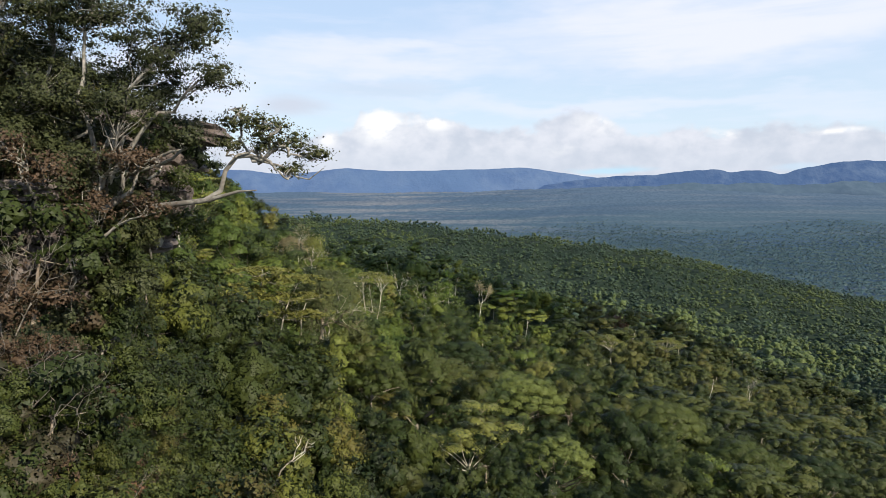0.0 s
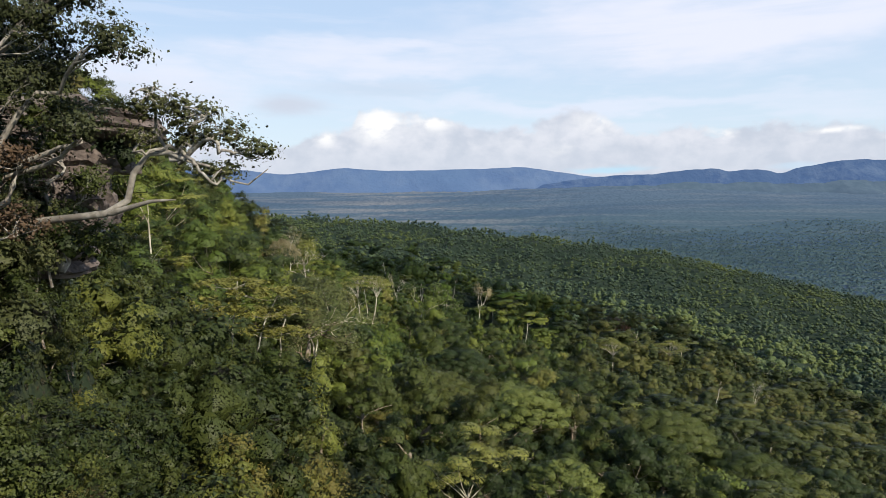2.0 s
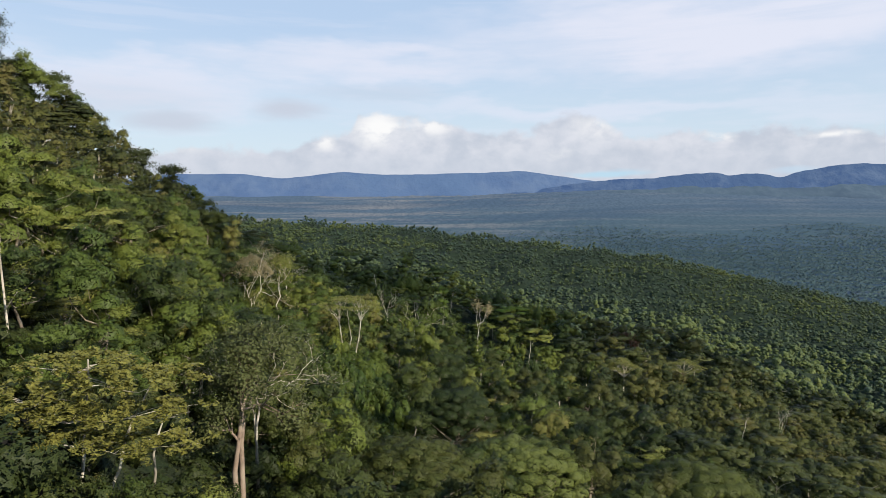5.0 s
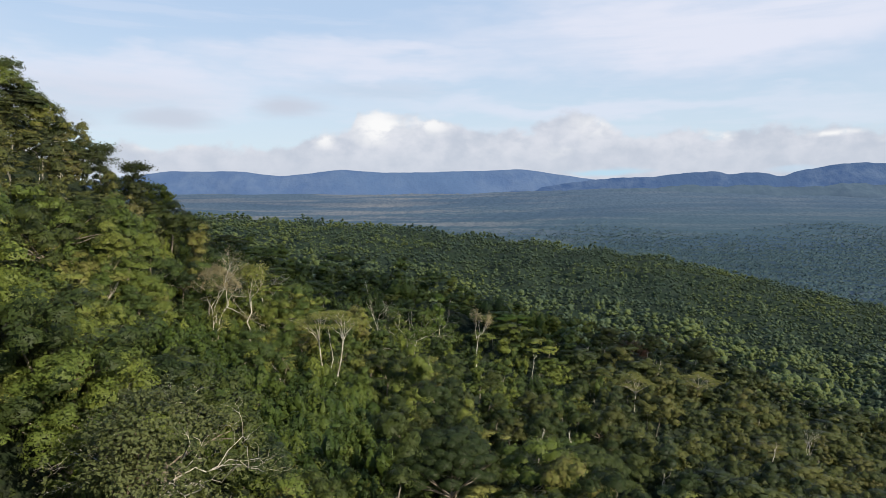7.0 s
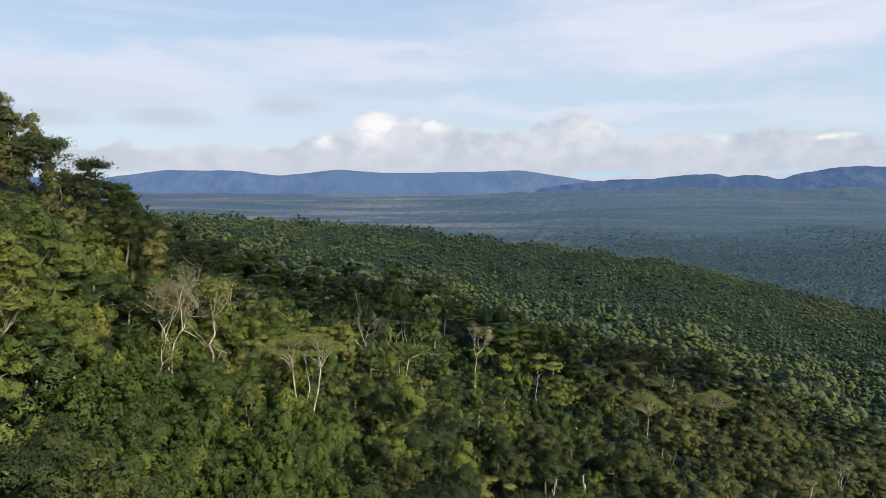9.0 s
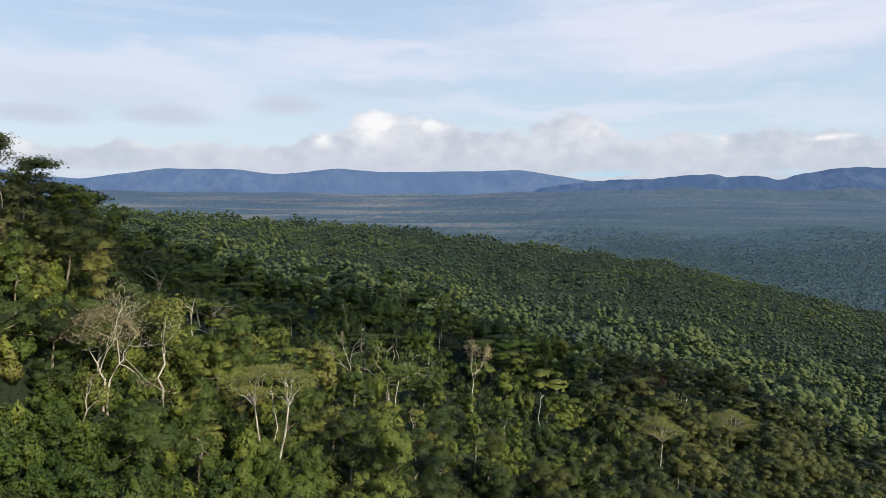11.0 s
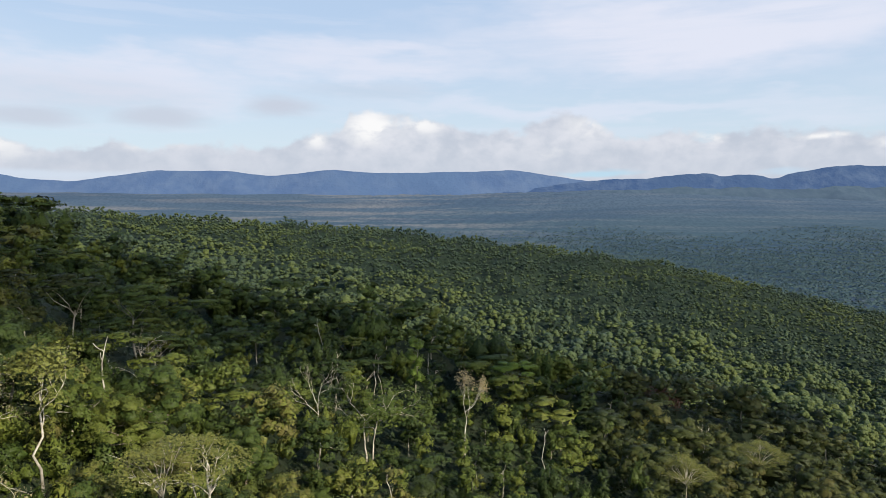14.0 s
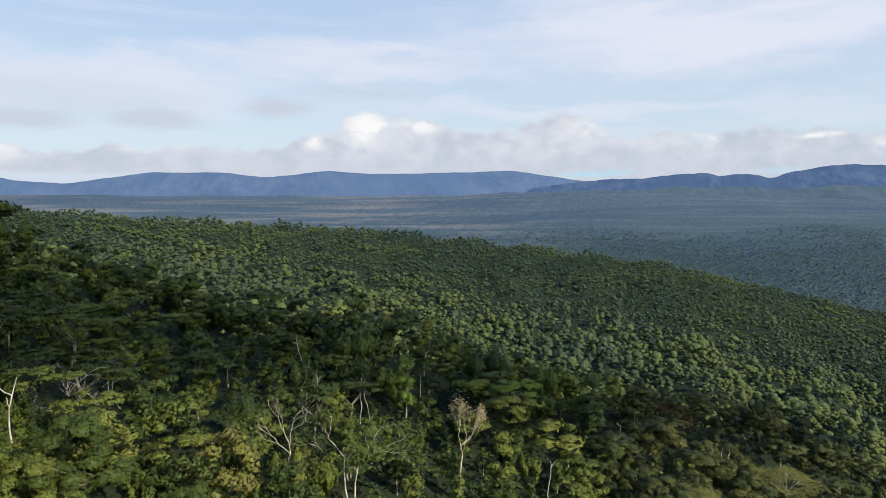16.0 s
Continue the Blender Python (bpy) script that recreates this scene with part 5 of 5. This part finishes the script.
cliff_tree("cliff_shrub", "olive shrub overgrowing the rock ledge", (-9.4, 34.2, 99.5), 34,
           ((-9.8, 34.2, 103.4, 1.1, 0.6), (-8.6, 34.4, 102.2, 0.9, 0.6), (-10.8, 34.0, 102.2, 1.1, 0.7), (-9.2, 34.0, 101.0, 1.1, 0.6), (-8.0, 34.0, 100.4, 0.9, 0.5)), leaf_mid)


knots = [(-8.4, 31.7, 101.1), (-7.4, 31.4, 101.2), (-6.4, 31.2, 101.32), (-5.85, 31.2, 101.65), (-5.68, 31.2, 102.3), (-5.3, 31.2, 102.76), (-4.8, 31.2, 102.80), (-4.45, 31.25, 102.62)]
side = [(-6.3, 31.2, 101.32), (-5.8, 31.1, 101.46), (-5.2, 31.0, 101.62), (-4.6, 31.0, 101.66)]
hook = [(-4.45, 31.25, 102.62), (-3.8, 31.2, 102.45), (-3.3, 31.2, 102.10), (-2.9, 31.2, 102.02), (-2.4, 31.2, 102.4)]
cliff_tree("gnarled_tree", "gnarled grey-barked tree leaning out from the cliff", knots[-1], 41,
           ((-5.1, 31.2, 103.95, 0.70, 0.36), (-4.3, 31.2, 103.75, 0.70, 0.40), (-3.5, 31.2, 103.25, 0.62, 0.34), (-2.7, 31.2, 102.85, 0.48, 0.24), (-3.5, 31.2, 102.35, 0.50, 0.18), (-5.5, 31.2, 103.25, 0.42, 0.28), (-4.4, 31.3, 103.1, 0.5, 0.25)), leaf_dark, 3600, 0.5,
           (tube(knots, np.linspace(0.10, 0.06, len(knots)), 8), tube(side, (0.085, 0.07, 0.05, 0.02), 6), tube(hook, (0.05, 0.04, 0.03, 0.025, 0.012), 6)), 0.05)


# ---- cliff rocks ----
def boulder(seed, size):
    rng = random.Random(seed)
    bm = bmesh.new()
    bmesh.ops.create_cube(bm, size=2.0)
    bmesh.ops.subdivide_edges(bm, edges=bm.edges[:], cuts=7, use_grid_fill=True)
    off = Vector((rng.uniform(0, 90), rng.uniform(0, 90), 0))
    for w in bm.verts:
        q = w.co.copy()
        q = q.lerp(q.normalized() * 1.25, 0.30)
        layer = 0.06 * math.sin(q.z * 9 + off.x)
        n = noise.fractal(q * 1.4 + off, 1.0, 2.0, 4)
        crack = -0.10 if abs(noise.noise(q * 1.1 - off)) < 0.05 else 0.0
        q = q * (1 + 0.16 * n + layer * (1 - abs(q.z) * 0.5) + crack)
        w.co = Vector((q.x * size[0], q.y * size[1], q.z * size[2]))
    me = bpy.data.meshes.new("boulder")
    bm.to_mesh(me)
    bm.free()
    me.materials.append(sandstone)
    return me


cliff = new("rock_outcrop")
cliff.matrix_basis = pose(-11, 36, 95)
tagged(cliff, "weathered pinkish sandstone ledges jutting from the slope", "rock")
for i, (x, y, z, sx, sy, sz, turn) in enumerate((
        (-9.2, 36.8, 104.0, 1.5, 1.3, 0.45, 10), (-10.6, 37.0, 103.0, 1.5, 1.5, 0.7, -8), (-10.2, 36.2, 101.4, 1.2, 1.3, 0.85, 15), (-11.2, 35.5, 99.8, 1.6, 1.4, 0.55, 4),
        (-12.3, 32.2, 99.4, 1.5, 1.3, 1.5, 20), (-11.6, 31.0, 97.0, 1.4, 1.2, 1.5, -5), (-13.0, 29.8, 98.6, 1.3, 1.1, 1.3, 9),
        (-13.0, 29.0, 95.6, 1.4, 1.2, 1.5, -20), (-12.6, 38.5, 104.3, 1.8, 1.5, 0.8, 5),
        (-10.7, 29.4, 100.3, 0.7, 0.7, 0.95, 12), (-11.6, 28.6, 98.9, 0.8, 0.7, 0.7, -14), (-11.3, 29.6, 101.6, 1.0, 0.8, 0.35, 6))):
    ob = part("boulder", boulder(50 + i, (sx, sy, sz)), cliff)
    ob.matrix_parent_inverse = Matrix.Identity(4)
    ob.matrix_basis = cliff.matrix_basis.inverted() @ pose(x, y, z, 4 * math.sin(i), 5 * math.cos(i * 2), turn)

# fine-leaved dark shrubs hanging over the rocks
hanging = tree_proto(131, "bush", 3.0, 1.9, 3600, 0.07, leaf_dark, bark_cliff, "cliff_shrub", "dark fine-leaved shrub hanging over the rock ledges", 5, 0.3, 0.05, 0.6)
hanging.matrix_basis = pose(-11.6, 31.2, 100.4, 10, 14, 0)
tagged(hanging, group="shrubs on the cliff")
for i, (x, y, z, k) in enumerate(((-12.8, 30.0, 101.8, 1.1), (-10.6, 32.4, 99.6, 0.9), (-11.2, 33.2, 102.6, 1.0), (-9.6, 33.8, 100.8, 0.75), (-13.4, 28.6, 99.8, 1.1), (-10.0, 31.2, 97.8, 0.9), (-12.4, 32.0, 103.6, 1.1),
                                  (-8.8, 34.6, 99.4, 0.8), (-14.6, 30.6, 103.2, 1.2), (-11.4, 29.2, 97.2, 0.9), (-13.8, 32.4, 105.0, 1.1), (-8.2, 33.0, 98.4, 0.7), (-12.0, 27.8, 97.4, 0.9))):
    copy_thing(hanging, pose(x, y, z - 1.0 if x < -9.3 else min(z - 1.0, float(ground_z(x, y)) + 0.4), 9 * math.sin(i * 2), 12, 83 * i) @ Matrix.Scale(k, 4))

# shrubs rooted in the ledges
for i, (x, y, z) in enumerate(((-8.9, 34.6, 102.4), (-9.6, 36.0, 103.9), (-8.4, 33.4, 98.4), (-9.6, 33.2, 99.6), (-10.4, 31.6, 97.6), (-10.4, 35.6, 93.6), (-10.2, 34.6, 92.6), (-11.0, 37.2, 93.2), (-11.0, 30.0, 96.6), (-13.4, 30.2, 100.9), (-9.9, 33.9, 101.0), (-10.6, 32.6, 101.4), (-9.2, 32.4, 97.0), (-12.0, 28.4, 95.2), (-9.2, 35.4, 96.6),
                               (-7.6, 30.7, 100.2), (-7.0, 30.9, 99.4), (-12.4, 34.0, 103.6), (-10.9, 35.0, 105.0), (-8.0, 36.4, 99.0), (-9.4, 31.4, 95.2))):
    copy_thing(PROTOS[8 if i % 3 else 12], pose(x, y, z - 1.6 if x < -9.3 else min(z - 1.6, float(ground_z(x, y)) + 0.4), 8 * math.sin(i), 14, 77 * i) @ Matrix.Scale(0.62 + 0.06 * (i % 4), 4))


for i, (x, y, dz) in enumerate(((-8.8, 29.2, 0.2), (-9.6, 27.6, 0.0), (-9.0, 26.6, 0.2), (-8.6, 25.6, 0.1), (-9.4, 25.2, 0.4), (-8.0, 27.2, 0.0), (-8.4, 24.4, 0.1),
                                (-10.2, 28.2, 0.8), (-9.8, 26.2, 0.6), (-7.8, 25.8, 0.0), (-8.2, 28.4, 0.2), (-10.6, 26.8, 0.8), (-7.6, 24.2, 0.0), (-9.2, 31.6, 0.6))):
    copy_thing(PROTOS[(9, 13, 8, 13, 12)[i % 5]], pose(x, y, float(ground_z(x, y)) + dz, 9 * math.sin(i), 10, 61 * i) @ Matrix.Scale(0.72 + 0.07 * (i % 4), 4))

# dense olive and dark shrubs over the bare ground below the rocks
for i, (x, y) in enumerate(scatter(np.random.default_rng(62), -11.2, -6.4, 23.4, 34.6, 1.25)):
    if x < -9.6 and y < 30:
        continue
    copy_thing(PROTOS[(12, 8, 12, 8, 13, 8, 12)[i % 7]], pose(x, y, float(ground_z(x, y)) - 0.1 + (1.4 if x < -9.2 and y > 31 else 0.0), 7 * math.sin(i), 8, 67 * i) @ Matrix.Scale(0.60 + 0.09 * (i % 4), 4))

for i in range(15):
    y = 27.4 + 0.48 * i
    x = -9.0 - 0.17 * (y - 28.4) + 0.25 * math.sin(i * 1.9)
    for z in (91.2, 92.6):
        copy_thing(PROTOS[(8, 12, 13, 8, 12)[i % 5]], pose(x, y, z + 0.4 * math.sin(i * 2.7 + z), 8 * math.sin(i), 22, 59 * i) @ Matrix.Scale(0.48 + 0.05 * (i % 3), 4))
for i, (x, y, z) in enumerate(((-9.6, 31.8, 94.4), (-9.4, 31.2, 95.2), (-9.5, 32.4, 93.8))):
    copy_thing(PROTOS[8], pose(x, y, z - 0.6, 6, 20, 97 * i) @ Matrix.Scale(0.42, 4))

# shrubs rooted all over the steep face under the ledges
for i, (u, y) in enumerate(scatter(np.random.default_rng(63), 0.2, 3.0, 28.6, 41.0, 0.86)):
    x = -8.0 - 0.35 * (y - 30) - u
    z = float(ground_z(x, y))
    if z < (97.4 if y < 31 else 101.0):
        sized((8, 12, 8, 8, 12, 8, 13)[i % 7], pose(x + 0.15, y, z - 0.3, 8 * math.sin(i), 18, 71 * i), 0.46 + 0.06 * (i % 3))

# tall narrow trees along the steep skyline of the hill
for i, (x, y, z) in enumerate(((-106, 196, 138.5), (-102, 196, 137.0), (-98, 195.5, 135.2), (-94.5, 196, 132.6), (-91, 195, 130.2), (-88, 196, 127.0), (-85.5, 197, 124.0))):
    low = float(ground_z(x, y)) - 0.3
    sized((10, 3, 0, 11)[i % 4], pose(x, y, low, 3 * math.sin(i), 3 * math.cos(i), 77 * i), (z - low) / (12.2 if i % 2 == 0 else 13.4))

# feathery trees and bushes on the upper slope
for i, (x, y) in enumerate(scatter(np.random.default_rng(61), -46, -22, 88, 128, 5.6)):
    if in_vines(x, y) or any(math.hypot(x - a, y - b) < 4 for a, b in STAND_OUT.values()):
        continue
    size = (0.62 + 0.08 * (i % 4)) * float(np.clip(depth(x, y) / 12.0, 0.5, 1.0))
    copy_thing(PROTOS[(5, 6, 2, 6, 4, 6, 0)[i % 7]], pose(x, y, float(ground_z(x, y)) - 0.2, 3 * math.sin(i), 3 * math.cos(i), 73 * i) @ Matrix.Scale(size, 4))

# dry leafless shrubs on the broken ground under the cliff
twigs = special("bare_shrub", "dry leafless shrub with pale crooked twigs", on_ground(-6.4, 27.0, 0.5), 71, [((0, 0, -0.4), (0.3, 0, 1), 1.3), ((0.1, 0.1, -0.4), (-0.4, 0, 1), 1.2), ((0, 0, -0.4), (0.05, 0.2, 1), 1.4)], 3, 0.5, 0.0, r0=0.032, bark=bark_cliff, bend=0.2)
for i, (x, y) in enumerate(((-7.6, 26.2), (-8.4, 28.0), (-5.6, 28.6), (-9.0, 26.0), (-10.2, 27.0), (-4.6, 30.4))):
    copy_thing(twigs, pose(x, y, float(ground_z(x, y)) + 0.5, 6 * math.sin(i * 3), 6 * math.cos(i * 5), 63 * i) @ Matrix.Scale(0.8 + 0.1 * (i % 5), 4))


# bushes under the layered tree
for i in range(13):
    x, y = -18.5 + 0.9 * i, 61.9 + 0.8 * math.sin(i * 2.4)
    low = float(ground_z(x, y))
    sized(11 if i % 3 else 3, pose(x, y, low - 0.2, 3 * math.sin(i), 3 * math.cos(i), 77 * i), (89.6 + 0.6 * math.sin(i * 2.1) - low) / 13.4)
for i in range(9):
    x, y = -20.5 + 1.5 * i, 58.2 + 1.3 * math.sin(i * 2.3)
    copy_thing(PROTOS[8], pose(x, y, float(ground_z(x, y)) - 0.2, 3 * math.sin(i), 3 * math.cos(i), 51 * i) @ Matrix.Scale(1.25 + 0.12 * (i % 4), 4))


# ---- low growth between the trees ----
def carpet(name, seed, x0, x1, y0, y1, count, size, material, label):
    rng = np.random.default_rng(seed)
    x, y = rng.uniform(x0, x1, count), rng.uniform(y0, y1, count)
    lump = 0.5 + 0.5 * np.sin(x * 0.9 + 2 * np.sin(y * 0.31)) * np.sin(y * 0.8 + 1.5 * np.sin(x * 0.27))
    z = ground_z(x, y) + 0.15 + lump * rng.uniform(0.3, 1.0, count) * 1.4
    e = 0.4
    n = np.stack([-(canopy(x + e, y) - canopy(x - e, y)) / (2 * e), -(canopy(x, y + e) - canopy(x, y - e)) / (2 * e), np.ones(count)], 1)
    v, f = leaves(rng, np.stack([x, y, z], 1), n + rng.normal(0, 0.4, (count, 3)), size)
    tint = 0.30 + 0.30 * lump + 0.22 * np.sin(x * 0.07) * np.sin(y * 0.06 + 1)
    ob = new(name, mesh_np(name, v, [f], [material], None, np.clip(tint, 0, 0.95)))
    return tagged(ob, label, "undergrowth", kind="stuff")


p = scatter(np.random.default_rng(8), NEAR[0] - 12, NEAR[1] + 15, 50, 205, 3.3)
p = p[~np.array([any(abs(x - a - 0.16 * (b - y)) < 3.2 and -9 < y - b < 1 for a, b in STAND_OUT.values()) or in_vines(x, y) for x, y in p]) | (p[:, 1] < 75)]
# lighter leaves on the sunlit part, darkened ones where shade lies between trees
sunny = (p[:, 1] > 95) & (p[:, 0] < 2)
woods("understory", 29, p[sunny & (p[:, 0] < -18)], 170, 0.22, 2.7, leaf_woods, "green bushes and saplings crowding the upper slope", 0.0, 5.0, ("bush",), 5)
woods("understory", 15, p[sunny & (p[:, 0] >= -18)], 150, 0.24, 2.6, leaf_under, "low green bushes and saplings filling the gaps between trees", 0.0, 4.3, ("bush",), 4)
woods("understory", 26, p[~sunny & (np.sin(p[:, 0] * 0.7) * np.sin(p[:, 1] * 0.55 + p[:, 0] * 0.2) > -0.1)], 110, 0.25, 2.6, leaf_scrub, "low bushes and saplings between trees, coloured dark for the shade there", 0.0, 4.4, ("bush",), 4)
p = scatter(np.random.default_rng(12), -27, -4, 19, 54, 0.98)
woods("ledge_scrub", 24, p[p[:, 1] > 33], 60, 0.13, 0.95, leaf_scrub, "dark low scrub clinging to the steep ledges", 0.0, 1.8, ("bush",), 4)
woods("dry_scrub", 25, p[p[:, 1] <= 33], 60, 0.11, 0.95, leaf_drab, "brown dry scrub at the foot of the rocks", 0.0, 1.7, ("bush",), 4)
p = scatter(np.random.default_rng(10), NEAR[0], NEAR[1], 56, 205, 2.3)
p = p[np.array([any(abs(x - a - 0.16 * (b - y)) < 4.2 and -14 < y - b < 3.5 for a, b in STAND_OUT.values()) or (abs(x + 17 - 0.22 * (169 - y)) < 5.5 and 144 < y < 173) for x, y in p])]
feet = (np.abs(p[:, 0] + 17 - 0.22 * (169 - p[:, 1])) < 5.5) & (p[:, 1] > 144) & (p[:, 1] < 173)
woods("tall_scrub", 27, p[feet], 200, 0.18, 2.2, leaf_vine, "vivid green creepers heaped round pale trunks", 0.0, 5.2, ("bush",), 6, True)
p = p[~feet]
woods("low_scrub", 19, p[p[:, 1] > 118], 190, 0.19, 2.1, leaf_vine, "low vivid green creepers and bushes in the clearings", 0.0, 3.8, ("bush",), 5)
woods("low_scrub", 20, p[p[:, 1] <= 118], 150, 0.17, 2.0, leaf_scrub, "low dark green bushes in the clearings", 0.0, 2.4, ("bush",), 4)
p = scatter(np.random.default_rng(9), -38, 2, 105, 165, 2.6)
p = p[np.array([in_vines(x, y) for x, y in p])]
woods("creepers", 17, p, 300, 0.20, 2.2, leaf_vine, "green creepers heaped over low scrub", 0.0, 6.5, ("bush", "column"))
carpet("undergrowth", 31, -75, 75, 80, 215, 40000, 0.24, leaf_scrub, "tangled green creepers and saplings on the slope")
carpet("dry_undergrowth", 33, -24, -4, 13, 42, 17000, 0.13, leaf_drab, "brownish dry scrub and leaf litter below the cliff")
carpet("spur_undergrowth", 34, -150, 220, 205, 440, 26000, 0.85, leaf_shade, "tangled undergrowth beneath the spur forest, coloured as if in shade")
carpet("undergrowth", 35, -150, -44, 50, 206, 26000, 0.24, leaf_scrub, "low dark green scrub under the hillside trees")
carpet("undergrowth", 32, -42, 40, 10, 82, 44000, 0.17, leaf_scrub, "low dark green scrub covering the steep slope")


# ---- the cloud whose shadow lies on the spur ----
def cloud(seed, at, along, across, thick, turn):
    rng = np.random.default_rng(seed)
    bm = bmesh.new()
    bmesh.ops.create_icosphere(bm, subdivisions=5, radius=1.0)
    for w in bm.verts:
        n = noise.fractal(Vector(w.co) * 1.9 + Vector((seed, 0, 0)), 1.0, 2.0, 5)
        w.co *= 1.0 + 0.09 * n
        w.co = Vector((w.co.x * along, w.co.y * across, w.co.z * thick * (1.0 if w.co.z > 0 else 0.4)))
    me = bpy.data.meshes.new("cloud")
    bm.to_mesh(me)
    bm.free()
    me.materials.append(cloud_white)
    ob = new("backdrop_cloud", me)
    ob.matrix_world = pose(*at, 0, 0, turn)
    return tagged(ob, "low white cumulus cloud drifting over the slope", "cloud", kind="structure")


cloud_white = rough_material("cloud_white", (0.80, 0.80, 0.80), (0.86, 0.86, 0.86), 0.05, 1.0, 0.0)
# thin enough to let a part of the sunlight through
thin = cloud_white.node_tree
veil = thin.nodes.new("ShaderNodeBsdfTransparent")
both = thin.nodes.new("ShaderNodeMixShader")
both.inputs[0].default_value = 0.48
thin.links.new(thin.nodes["Principled BSDF"].outputs[0], both.inputs[1])
thin.links.new(veil.outputs[0], both.inputs[2])
thin.links.new(both.outputs[0], thin.nodes["Material Output"].inputs["Surface"])
SPUR = Vector((50, 363, 50))
cloud(3, SPUR + SUN_FROM * 1250, 330, 88, 24, 4)
cloud(8, Vector((-50, 222, 86)) + SUN_FROM * 1250, 43, 30, 14, 34)
